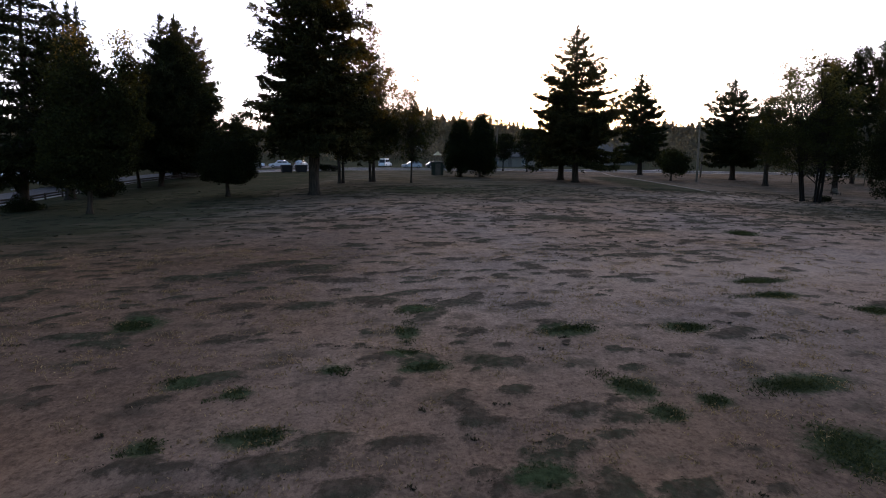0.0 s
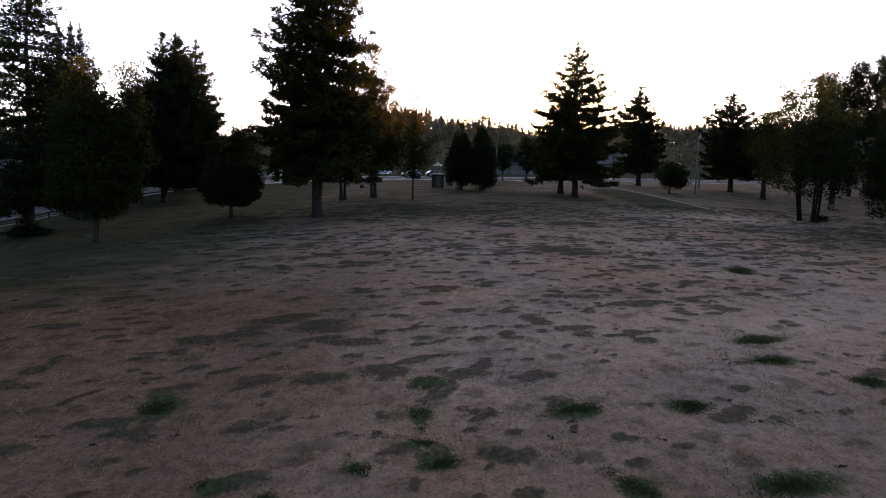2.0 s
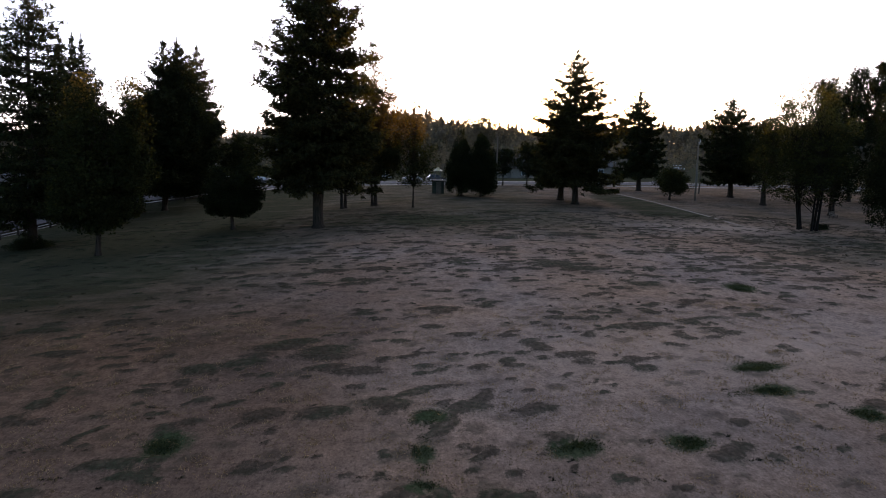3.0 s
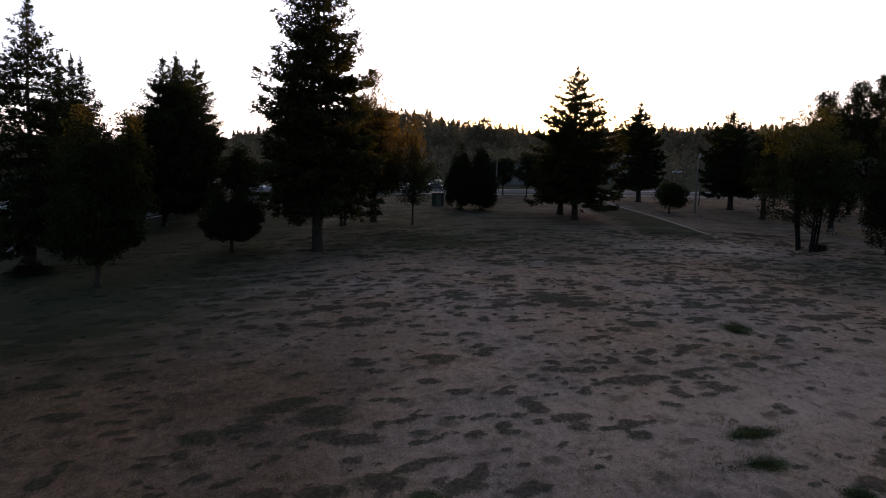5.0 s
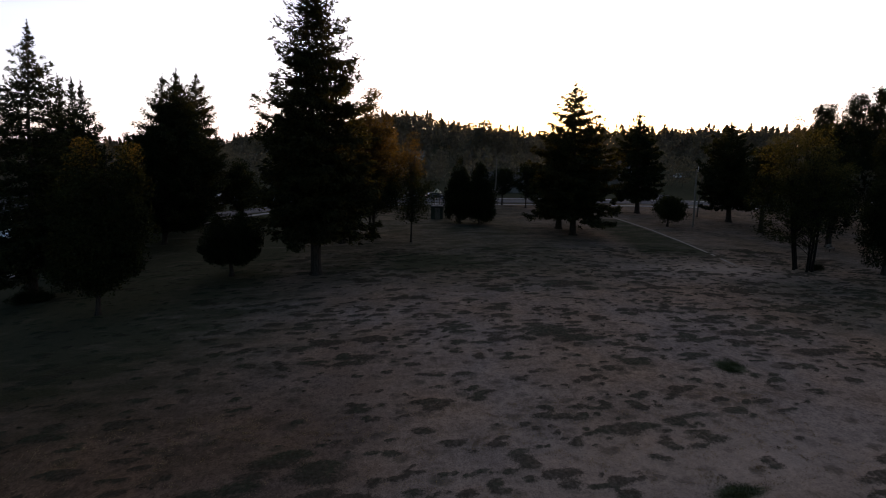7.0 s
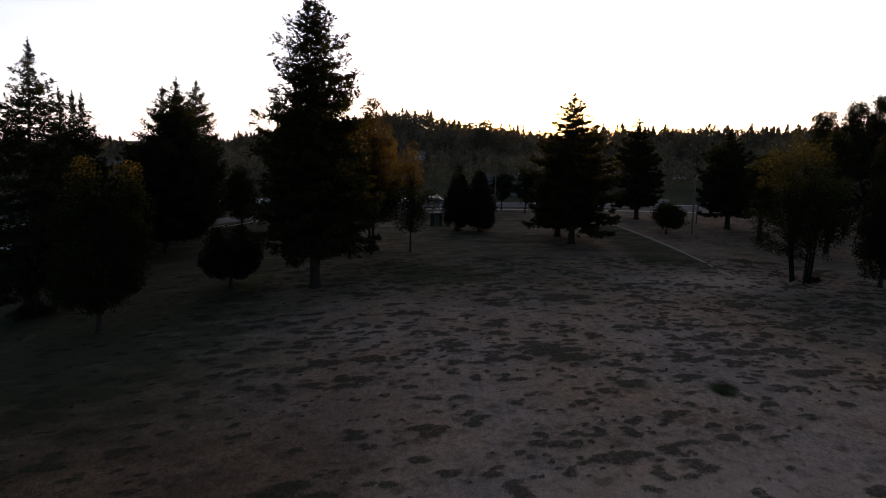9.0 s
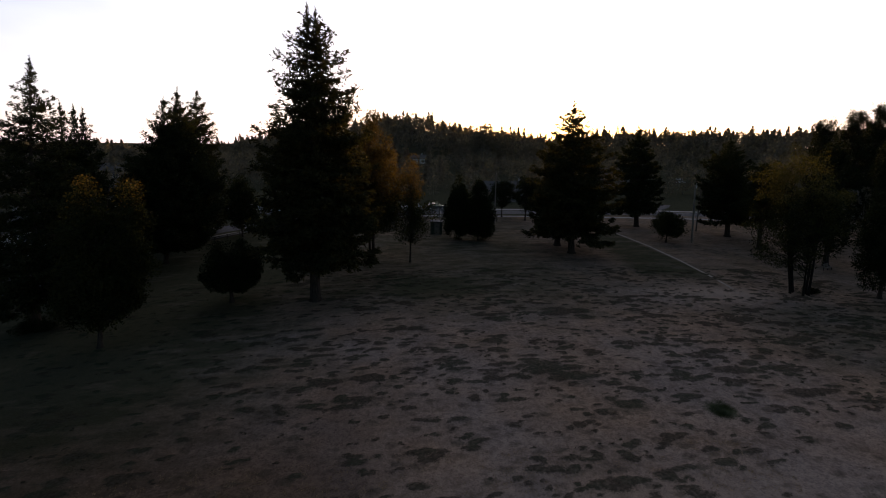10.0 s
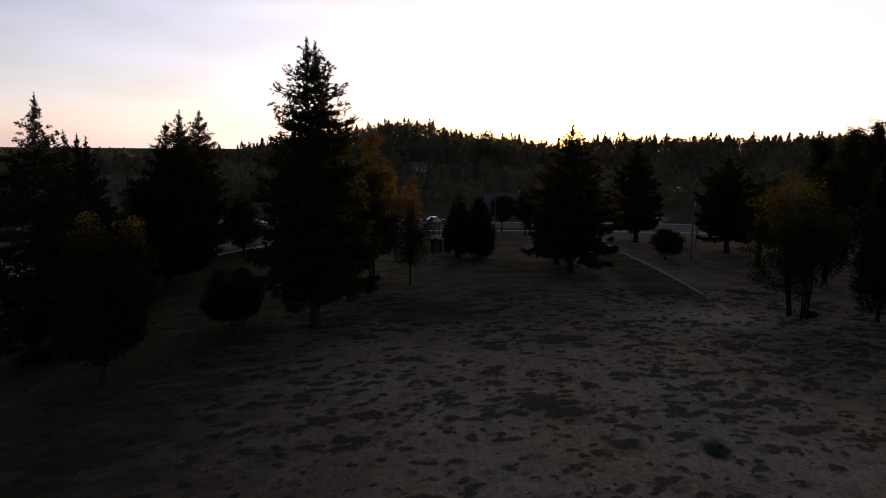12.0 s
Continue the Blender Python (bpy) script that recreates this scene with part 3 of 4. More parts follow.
                p = np.repeat(spot, c, 0)
                rho = tuft * (0.3 + 0.7 * min(L, 2.5) / 2.5)
                p = p + rng.normal(size=p.shape) * np.array([1.0, 1.0, 0.7]) * rho
                centres.append(p)
                ways.append(out * 0.8 + rng.normal(size=p.shape) * 0.6 + np.array([0, 0, -droop * (1.2 - s) + 0.5 * s ** 2]))
                sizes.append(np.full((len(p), 1), card * (1.05 - 0.4 * s) * (0.6 + 0.4 * min(L, 1.5) / 1.5)))
            z += gap * rng.uniform(0.75, 1.25) * (1 - 0.35 * s)
        # leader shoots
        zz = np.concatenate([np.linspace(hh - 1.3, hh, 14), rng.uniform(hh - 1.5, hh - 0.2, 50)])
        aa = rng.uniform(0, 6.283, 64)
        rr = (hh - zz) * 0.22 * rng.uniform(0.1, 1.0, 64)
        centres.append(np.column_stack([np.interp(zz, pts[:, 2], pts[:, 0]) + rr * np.cos(aa), np.interp(zz, pts[:, 2], pts[:, 1]) + rr * np.sin(aa), zz]))
        ways.append(np.column_stack([np.cos(aa) * 0.6, np.sin(aa) * 0.6, np.full(64, 0.7)]))
        sizes.append(np.full((64, 1), card * 0.6))
    for stem in stems:
        v, f = tubes([stem], 10)
        child("trunk", quads("trunk", lean_by(v, lean, h), f, BARK, True), ob)
    v, f = tubes(limbs, 4)
    tagged(child("branchwork", quads("branchwork", lean_by(v, lean, h), f, BARK), ob), kind="stuff")
    size = np.concatenate(sizes)
    v, f = cards(rng, np.concatenate(centres), np.concatenate(ways), size * 1.2, size * 0.36)
    v[:, 2] = np.maximum(v[:, 2], 0.1)
    tagged(child("crown", quads("crown", lean_by(v, lean, h), f, needles or NEEDLES), ob), kind="stuff")
    return ob


def broadleaf(name, x, y, h, blobs, label, seed, stems=1, trunk_r=0.25, clusters=160, leaves=60, leaf=0.26, spread=0.5, material=None, tip=None, tip_from=0.8, shell=0.45, category="tree", group="", barkm=None, lean=(0, 0), stem_spread=0.6, upright=0.0, clear=None, even=1.0):
    """A broadleaved tree or shrub: stems, limbs out to many clumps, and leaves round each clump; blobs are (x, y, z, rx, ry, rz) of the crown's lobes."""
    rng = np.random.default_rng(seed)
    ob = tree(name, x, y, label, category, group)
    blobs = np.array(blobs, float)
    vol = (blobs[:, 3] * blobs[:, 4] * blobs[:, 5]) ** even
    pick = rng.choice(len(blobs), clusters, p=vol / vol.sum())
    d = rng.normal(size=(clusters, 3))
    d /= np.linalg.norm(d, axis=1, keepdims=True)
    c = blobs[pick, :3] + d * blobs[pick, 3:] * rng.uniform(0, 1, (clusters, 1)) ** shell
    c[:, 2] = np.maximum(c[:, 2], 0.35)
    lines, roots = [], []
    for k in range(stems):
        az = 6.283 * k / stems + rng.normal() * 0.4
        foot = np.array([math.cos(az), math.sin(az), 0]) * (stem_spread * rng.uniform(0.5, 1.1) if stems > 1 else 0)
        pts, rad = trunk_line(rng, h * rng.uniform(0.8, 0.92), trunk_r * rng.uniform(0.75, 1.1), 0.008)
        pts = pts + foot
        if stems > 1:
            pts[:, :2] += foot[:2] * (pts[:, 2:3] / h) * 1.8
        lines.append((pts, rad))
        roots.append(pts)
    twigs = []
    for k in range(clusters):
        pts = roots[k % stems]
        zs = min(max(c[k, 2] * rng.uniform(0.45, 0.8), (clear or h * 0.18)), pts[-1, 2])
        b0 = np.array([np.interp(zs, pts[:, 2], pts[:, 0]), np.interp(zs, pts[:, 2], pts[:, 1]), zs])
        midp = (b0 + c[k]) / 2 + np.array([0, 0, 0.12 * np.linalg.norm(c[k] - b0)]) + rng.normal(size=3) * 0.12
        twigs.append((np.array([b0, (b0 + midp) / 2 + rng.normal(size=3) * 0.04, midp, c[k]]), np.array([0.05, 0.035, 0.022, 0.008]) * (0.6 + trunk_r)))
    for line in lines:
        v, f = tubes([line], 10)
        child("trunk", quads("trunk", lean_by(v, lean, h), f, barkm or BARK, True), ob)
    v, f = tubes(twigs, 4)
    tagged(child("branchwork", quads("branchwork", lean_by(v, lean, h), f, barkm or BARK), ob), kind="stuff")
    leaves, leaf = leaves * 1.5, leaf * 0.78
    per = rng.integers(int(leaves * 0.5), int(leaves * 1.5), clusters)
    idx = np.repeat(np.arange(clusters), per)
    sp = spread * rng.uniform(0.7, 1.3, clusters)[idx][:, None]
    ball = rng.normal(size=(len(idx), 3))
    ball *= rng.uniform(0.05, 1, (len(idx), 1)) ** 0.4 / (np.linalg.norm(ball, axis=1, keepdims=True) + 1e-9)
    p = c[idx] + ball * sp * 1.75 * np.array([1, 1, 0.75 + upright])
    p[:, 2] = np.maximum(p[:, 2], 0.12)
    w = rng.normal(size=(len(idx), 3)) + np.array([0, 0, -0.3 + 1.6 * upright])
    high = p[:, 2] > h * tip_from + rng.normal(size=len(p)) * 0.05 * h
    # leaves near the top get their own colour, tinted as if sunlit
    for nm, sel, mat in (("crown", ~high if tip else np.ones(len(p), bool), material or LEAVES), ("sunlit_top", high if tip else np.zeros(len(p), bool), tip)):
        if sel.any():
            v, f = cards(rng, p[sel], w[sel], leaf, leaf * 0.6)
            tagged(child(nm, quads(nm, lean_by(v, lean, h), f, mat), ob), kind="stuff")
    return ob


# the field's trees
conifer("fir_tree", -5.5, 50.8, 27.0, [(0.1, 3.6), (0.2, 4.6), (0.45, 4.5), (0.6, 4.0), (0.77, 3.1), (0.88, 1.9), (0.95, 0.8), (1.0, 0.1)], "tall dark two-topped fir with drooping limbs on the dry grass", 11, clear=5.2, trunk_r=0.5, gap=0.62, fill=1.0, droop=0.28, tops=2, ragged=0.36, lean=(0.2, 0), needles=NEEDLES_WARM, card=0.42, tuft=0.18, holes=0.38)
conifer("fir_tree", -28.9, 48.4, 22.7, [(0.12, 4.4), (0.45, 3.6), (0.65, 2.5), (0.8, 1.6), (0.9, 0.9), (0.97, 0.3), (1.0, 0.1)], "tall sparse fir with wide ragged limbs beside the road fence", 12, clear=3.2, trunk_r=0.34, gap=0.56, fill=1.0, droop=0.24, ragged=0.3, lean=(2.3, 0.6), holes=0.25, tuft=0.16)
broadleaf("maple_tree", -20.9, 42.8, 14.2, [(0, 0, 5.0, 3.1, 2.9, 3.0), (-0.2, 0, 3.9, 2.9, 2.5, 1.3), (-0.9, 0, 8.6, 1.8, 1.8, 3.2), (1.5, 0.3, 8.2, 1.6, 1.6, 3.0), (-1.3, 0, 11.7, 0.75, 0.75, 1.9), (1.9, 0.3, 11.4, 0.75, 0.75, 1.9), (2.3, 0, 6.4, 1.2, 1.2, 2.4)], "broad leafy tree with a sunlit golden top over dry grass", 13, trunk_r=0.2, clusters=500, leaves=70, material=LEAVES, tip=LEAVES_SUNLIT, tip_from=0.85, lean=(1.9, 0), even=0.8)
conifer("fir_tree", -32.0, 60.0, 20.3, [(0.06, 2.4), (0.3, 3.0), (0.6, 2.3), (0.85, 1.1), (1.0, 0.1)], "dense dark conifer with three tops behind the leafy tree", 14, clear=3.2, gap=0.62, fill=1.0, droop=0.05, tops=3, lean=(1.0, 0), top_step=0.055)
broadleaf("shrub", -27.9, 59.0, 2.3, [(0, 0, 1.2, 1.8, 1.5, 1.0)], "low dark shrub under the trees", 15, stems=4, trunk_r=0.06, clusters=60, leaves=70, leaf=0.2, material=LEAVES_DARK, spread=0.35, category="shrub")
broadleaf("maple_tree", -29.2, 69.1, 13.6, [(0, 0, 8, 2.2, 2.2, 4.0), (0.6, 0, 11, 1.4, 1.4, 2.0)], "slim leafy tree with sunlit yellow edges near the fence", 16, trunk_r=0.2, clusters=130, leaves=60, tip=LEAVES_SUNLIT, tip_from=0.6)
conifer("cedar_tree", -27.0, 70.0, 21.1, [(0.08, 4.2), (0.3, 5.0), (0.6, 3.9), (0.8, 2.1), (0.93, 0.7), (1.0, 0.15)], "dense dark cedar with two trunks", 17, lean=(2.3, 0), clear=2.6, trunk_r=0.3, gap=0.52, fill=1.05, droop=0.05, tops=3, ragged=0.22, category="cedar tree", holes=0.05)
conifer("fir_tree", -29.0, 80.0, 22.8, [(0.1, 3.2), (0.5, 2.8), (0.75, 1.9), (0.9, 0.8), (1.0, 0.1)], "slim dark fir rising behind the cedars", 117, lean=(1.9, 0), clear=1.6, gap=0.55, droop=0.2, ragged=0.28)
conifer("cedar_tree", -29.6, 88.0, 22.9, [(0.1, 4.0), (0.45, 3.6), (0.7, 2.6), (0.85, 1.4), (0.95, 0.5), (1.0, 0.1)], "narrow cedar with sunlit edges beside a larger one", 18, lean=(1.9, 0), clear=1.5, gap=0.55, fill=1.05, droop=0.2, needles=NEEDLES_WARM, category="cedar tree", ragged=0.3)
broadleaf("round_tree", -13.6, 51.8, 6.6, [(0.3, 0, 3.9, 2.6, 2.6, 2.4), (0.2, 0, 2.7, 3.0, 3.0, 1.2), (0.2, 0, 2.0, 2.5, 2.5, 0.6)], "compact round dark tree on a short trunk", 19, trunk_r=0.24, clusters=400, leaves=90, leaf=0.2, spread=0.32, material=LEAVES_DARK, shell=0.5)
broadleaf("maple_tree", -20.9, 84.0, 10.4, [(0, 0, 4.8, 2.9, 2.8, 3.3), (0.2, 0, 7.8, 1.8, 1.7, 2.1)], "leafy green tree by the parking area", 20, trunk_r=0.2, clusters=230, leaves=60, leaf=0.3)
broadleaf("dark_tree", -4.0, 64.7, 14.0, [(0, 0, 8, 3.2, 3.0, 5.0)], "dark leafy tree with three trunks behind the fir", 21, stem_spread=0.28, stems=3, trunk_r=0.22, clusters=180, leaves=60, material=LEAVES_DARK, leaf=0.3, clear=2.5)
broadleaf("maple_tree", -0.2, 66.9, 19.2, [(0.3, 0, 9, 3.9, 3.5, 5.2), (0.5, 0, 6.0, 3.8, 3.3, 2.8), (0.6, 0, 14, 2.4, 2.2, 3.0), (0.5, 0, 16.8, 1.1, 1.1, 2.2)], "tall tree with a backlit brown crown and two trunks", 22, stem_spread=0.3, stems=2, trunk_r=0.22, clusters=400, leaves=60, material=LEAVES, tip=LEAVES_BACKLIT, tip_from=0.42, leaf=0.28, clear=2.5, even=0.85)
broadleaf("young_tree", 4.7, 64.2, 14.2, [(0.2, 0, 6.0, 3.2, 3.0, 3.4), (0, 0, 9.6, 2.1, 2.1, 2.8), (0, 0, 12.2, 0.8, 0.8, 1.8)], "slender young tree with thin olive leaves", 23, trunk_r=0.13, clusters=200, leaves=40, tip=LEAVES_BACKLIT, material=LEAVES, tip_from=0.62, leaf=0.24)


def cypress(x, y, h, r, seed, label):
    lobes = [(0, 0, h * k, r * w, r * w, h * 0.16) for k, w in ((0.2, 0.9), (0.35, 1.0), (0.5, 0.85), (0.65, 0.62), (0.8, 0.36), (0.9, 0.16))]
    return broadleaf("cypress_tree", x, y, h, lobes, label, seed, trunk_r=0.22, clusters=420, leaves=70, leaf=0.28, spread=0.34, material=LEAVES_DARK, upright=0.5, category="cypress tree", group="paired cypresses", shell=0.5)


cypress(13.5, 78.6, 10.3, 2.7, 24, "dark cone-shaped cypress beside its twin")
cypress(16.4, 77.6, 10.2, 2.75, 25, "dark cone-shaped cypress beside its twin")
for k, (x, y, h, r) in enumerate(((26.5, 101.6, 8.6, 2.6), (30.1, 96.8, 9.0, 2.6), (34.5, 102.7, 8.2, 2.2))):
    broadleaf("small_tree", x, y, h, [(0, 0, h * 0.6, r, r, h * 0.36)], "small dark leafy tree beyond the field", 30 + k, trunk_r=0.16, clusters=110, leaves=50, leaf=0.32, material=LEAVES_DARK, group="small trees beyond the field")
conifer("fir_tree", 27.8, 73.2, 14.5, [(0.1, 4.2), (0.4, 4.2), (0.7, 2.6), (0.9, 1.0), (1.0, 0.15)], "dense dark fir close to a taller one", 35, clear=3.0, gap=0.46, fill=1.1, droop=0.25, group="paired firs", holes=0.06)
conifer("fir_tree", 28.0, 68.2, 20.9, [(0.08, 5.0), (0.25, 5.4), (0.5, 5.1), (0.62, 4.4), (0.74, 2.7), (0.88, 1.4), (0.96, 0.5), (1.0, 0.1)], "broad fir with a light-edged top, limbs low to the grass", 36, lean=(-1.2, 0), clear=3.2, trunk_r=0.45, gap=0.52, fill=1.0, droop=0.2, needles=NEEDLES_WARM, ragged=0.3, group="paired firs", card=0.4, tuft=0.16)
conifer("fir_tree", 49.2, 88.2, 18.8, [(0.1, 3.4), (0.35, 3.7), (0.65, 3.3), (0.8, 1.9), (0.92, 0.8), (1.0, 0.1)], "dark even fir near the far road", 37, lean=(-1.3, 0), card=0.42, clear=3.2, gap=0.52, fill=1.0, droop=0.24, ragged=0.22, tuft=0.16)
broadleaf("small_tree", 47.0, 75.1, 5.7, [(0.2, 0, 2.8, 2.7, 2.6, 1.8), (-0.5, 0, 3.9, 1.5, 1.5, 1.3), (1.3, 0.3, 3.4, 1.3, 1.3, 1.2)], "rounded low tree on the dry grass", 38, trunk_r=0.16, clusters=150, leaves=60, leaf=0.26, material=LEAVES)
conifer("fir_tree", 61.0, 79.0, 16.9, [(0.1, 4.0), (0.45, 4.3), (0.7, 3.6), (0.84, 1.7), (0.94, 0.6), (1.0, 0.1)], "dark fir with a broad base beside the utility pole", 39, lean=(-2.0, 0), card=0.42, clear=3.2, gap=0.52, fill=1.0, droop=0.2, ragged=0.26, tuft=0.16)
broadleaf("dark_tree", 60.2, 70.9, 14.4, [(0, 0, 8, 3.9, 3.6, 5.0), (0.5, 0, 11.5, 2.0, 2.0, 2.5)], "dark leafy tree with a short trunk", 40, trunk_r=0.4, clusters=230, leaves=60, leaf=0.3, material=LEAVES, lean=(-1.0, 0))
broadleaf("birch_tree", 47.2, 49.6, 16.6, [(-2.6, 0, 7.0, 4.4, 4.0, 4.2), (-2.2, 0, 12.2, 3.8, 3.2, 4.0), (0.6, 0, 9.0, 3.2, 3.0, 4.0)], "airy multi-stemmed birch with thin leaves", 41, stems=6, trunk_r=0.13, clusters=400, leaves=46, leaf=0.22, spread=0.42, material=LEAVES, tip=NEEDLES_OLIVE, tip_from=0.62, barkm=BIRCH_BARK, stem_spread=1.15, lean=(-1.2, 0), clear=2.0, category="birch tree")
for k, (x, y, h, r, ln) in enumerate(((62.5, 61.5, 16.7, 2.7, -2.0), (75.3, 76.0, 20.6, 2.9, -2.0), (79.0, 74.0, 21.8, 2.7, -2.2), (82.6, 74.0, 23.0, 2.8, -2.2), (68.0, 58.5, 17.6, 2.6, -2.2))):
    broadleaf("poplar_tree", x, y, h, [(0, 0, h * 0.35, r, r, h * 0.26), (0, 0, h * 0.6, r * 0.9, r * 0.9, h * 0.25), (0, 0, h * 0.8, r * 0.72, r * 0.72, h * 0.17), (0.5, 0, h * 0.92, r * 0.36, r * 0.36, h * 0.09), (-0.5, 0.3, h * 0.88, r * 0.36, r * 0.36, h * 0.1)], "tall dark upright poplar at the field's side", 50 + k, trunk_r=0.35, clusters=330, leaves=42, leaf=0.32, spread=0.4, material=LEAVES_DARK, upright=0.4, even=0.7, group="row of poplars", lean=(ln, 0), category="poplar tree")
broadleaf("dark_tree", 55.6, 48.3, 13.0, [(0, 0, 5.5, 2.6, 2.6, 5.0), (0, 0, 9.5, 1.8, 1.8, 3.4)], "dark dense tree with leaves down to the grass", 55, trunk_r=0.25, clusters=260, leaves=70, leaf=0.24, material=LEAVES_DARK, lean=(-1.0, 0))


# ---- far woods on the ridge and between the houses ----
def far_woods(name, count, near, far, az0, az1, tall, seed, label, round_share=0.3, blades=46, clear=()):
    """Woods too far and too many to count: each tree a pointed or rounded stand of leaf blades on a stem."""
    rng = np.random.default_rng(seed)
    az = np.radians(rng.uniform(az0, az1, count))
    d = rng.uniform(near, far, count)
    x, y = d * np.sin(az), d * np.cos(az)
    keep = np.ones(count, bool)
    for cx, cy, cr in clear:
        keep &= np.hypot(x - cx, y - cy) > cr
    x, y = x[keep], y[keep]
    n = len(x)
    z = terrain(x, y)
    h = tall * np.clip(rng.lognormal(0, 0.17, n), 0.6, 1.35)
    rounded = rng.random(n) < round_share
    h[rounded] *= 0.8
    r = np.where(rounded, h * rng.uniform(0.3, 0.45, n), h * rng.uniform(0.17, 0.27, n))
    k = blades
    s = rng.uniform(0.04, 1, (n, k)) ** 0.8
    cone = (1 - s) ** 0.85 + 0.03
    ball = np.sqrt(np.clip(1 - (2 * s - 1.0) ** 2, 0.02, 1))
    rad = r[:, None] * np.where(rounded[:, None], ball, cone) * rng.uniform(0.35, 1.1, (n, k))
    th = rng.uniform(0, 6.283, (n, k))
    c = np.stack([x[:, None] + rad * np.cos(th), y[:, None] + rad * np.sin(th), z[:, None] + h[:, None] * (0.08 + 0.92 * s)], -1).reshape(-1, 3)
    w = np.stack([np.cos(th), np.sin(th), np.where(rounded[:, None], 0.5, -0.45) + rng.normal(size=(n, k)) * 0.5], -1).reshape(-1, 3)
    size = np.repeat(h * 1.15 / math.sqrt(k), k)[:, None]
    tip = np.repeat(np.where(rounded, 0.0, 1.0), k) * (s.ravel() > 0.93)
    w[:, 2] += tip * 4
    v, f = cards(rng, c, w, size, size * 0.8)
    # stems
    q = 4
    lines = [(np.array([[x[i], y[i], z[i] - 0.3], [x[i], y[i], z[i] + h[i] * 0.85]]), np.array([0.012, 0.003]) * h[i]) for i in range(n)]
    v2, f2 = tubes(lines, q)
    ob = new(name, quads(name, np.concatenate([v, v2]), np.concatenate([f, f2 + len(v)]), HAZED_LEAVES))
    tagged(ob, label, "woods", kind="stuff")


OPEN_SPOTS = [(-30, 112, 26), (-12, 104, 14), (14, 120, 14), (5, 132, 12), (60, 105, 16), (75, 104, 16), (90, 96, 14), (62, 142, 6), (84, 161, 7), (-53, 79, 11), (-45, 84, 7), (-60, 121, 7), (20, 282, 8), (44, 110, 10), (70, 115, 6), (80, 124, 6), (92, 140, 6), (103, 155, 7), (112, 166, 7), (120, 178, 7)]
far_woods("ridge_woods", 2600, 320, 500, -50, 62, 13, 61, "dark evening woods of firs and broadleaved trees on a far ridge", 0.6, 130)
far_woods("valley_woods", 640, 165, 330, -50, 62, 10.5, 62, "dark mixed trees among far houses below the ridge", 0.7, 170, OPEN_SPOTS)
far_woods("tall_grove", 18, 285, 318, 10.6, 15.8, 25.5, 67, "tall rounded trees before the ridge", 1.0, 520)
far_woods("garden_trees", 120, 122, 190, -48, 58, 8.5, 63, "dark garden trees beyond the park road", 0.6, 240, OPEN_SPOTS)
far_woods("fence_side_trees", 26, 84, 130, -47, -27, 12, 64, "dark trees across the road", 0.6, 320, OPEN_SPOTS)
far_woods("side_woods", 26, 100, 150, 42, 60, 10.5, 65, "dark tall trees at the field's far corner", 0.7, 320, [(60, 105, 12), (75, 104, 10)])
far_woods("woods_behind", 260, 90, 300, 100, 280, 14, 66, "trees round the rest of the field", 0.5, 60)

# ---- roads and paths ----
strip("road", [(-43, 8), (-43, 40), (-42.5, 57), (-41, 66), (-36.8, 76), (-31, 84), (-23, 94), (-12, 105), (10, 110), (40, 108), (62, 105), (85, 99), (140, 84), (240, 50)], 5.6, ASPHALT, "grey asphalt road round the field's edge", "road", 0.02)
strip("pavement", [(-39.2, 8), (-39.4, 40), (-38.6, 57), (-37.0, 65), (-33.0, 74.4), (-28.2, 80.5), (-20, 89.5), (-11, 99.5), (10, 104), (38, 101.5), (60, 97.5), (84, 92), (138, 77), (236, 44)], 1.3, CONCRETE, "pale concrete pavement along the road", "pavement", 0.06)
strip("pavement", [(-8, 111.5), (10, 114.6), (40, 112.4), (63, 109.4), (86, 103.2), (141, 88)], 1.5, CONCRETE, "pale concrete pavement on the road's far side", "pavement", 0.06)
strip("parking_lot", [(-52, 116), (-34, 112), (-12, 120)], 15, ASPHALT, "asphalt parking area beyond the road", "parking lot", 0.04)
strip("driveway", [(61, 107.5), (66, 110.5), (71, 115), (75, 120)], 3.2, ASPHALT, "grey asphalt drive leading away from the road", "driveway", 0.05)
strip("footpath", [(40.2, 51.5), (41.2, 57), (42.1, 64), (42.5, 72), (42.2, 79), (41.9, 83), (43.2, 89), (46, 97)], 0.38, GRAVEL, "narrow trodden footpath across the dry grass", "path", 0.012, 0.05)


# ---- fence by the road ----
def fence():
    ob = tagged(new("rail_fence"), "low dark wooden rail fence along the road", "fence")
    line = [(-38.5, 30), (-38.3, 44), (-36.6, 56), (-36.0, 62.5), (-34.6, 66.2), (-31.0, 73.5), (-27.2, 77.6), (-20, 86)]
    pts = []
    for (x0, y0), (x1, y1) in zip(line, line[1:]):
        n = max(1, round(math.hypot(x1 - x0, y1 - y0) / 2.4))
        pts += [(x0 + (x1 - x0) * k / n, y0 + (y1 - y0) * k / n) for k in range(n)]
    pts.append(line[-1])
    rng = random.Random(5)
    for x, y in pts:
        bm = bmesh.new()
        box(bm, (0.15, 0.15, 1.1), (0, 0, 0.2), 0.015)
        p = part("post", bm, DARK_WOOD, ob)
        p.location = on_ground(x, y)
        p.rotation_euler = (rng.gauss(0, 0.02), rng.gauss(0, 0.02), rng.uniform(0, 0.3))
    for z in (0.34, 0.62):
        for (x0, y0), (x1, y1) in zip(pts, pts[1:]):
            a0, b0 = on_ground(x0, y0) + Vector((0, 0, z)), on_ground(x1, y1) + Vector((0, 0, z))
            d = b0 - a0
            bm = bmesh.new()
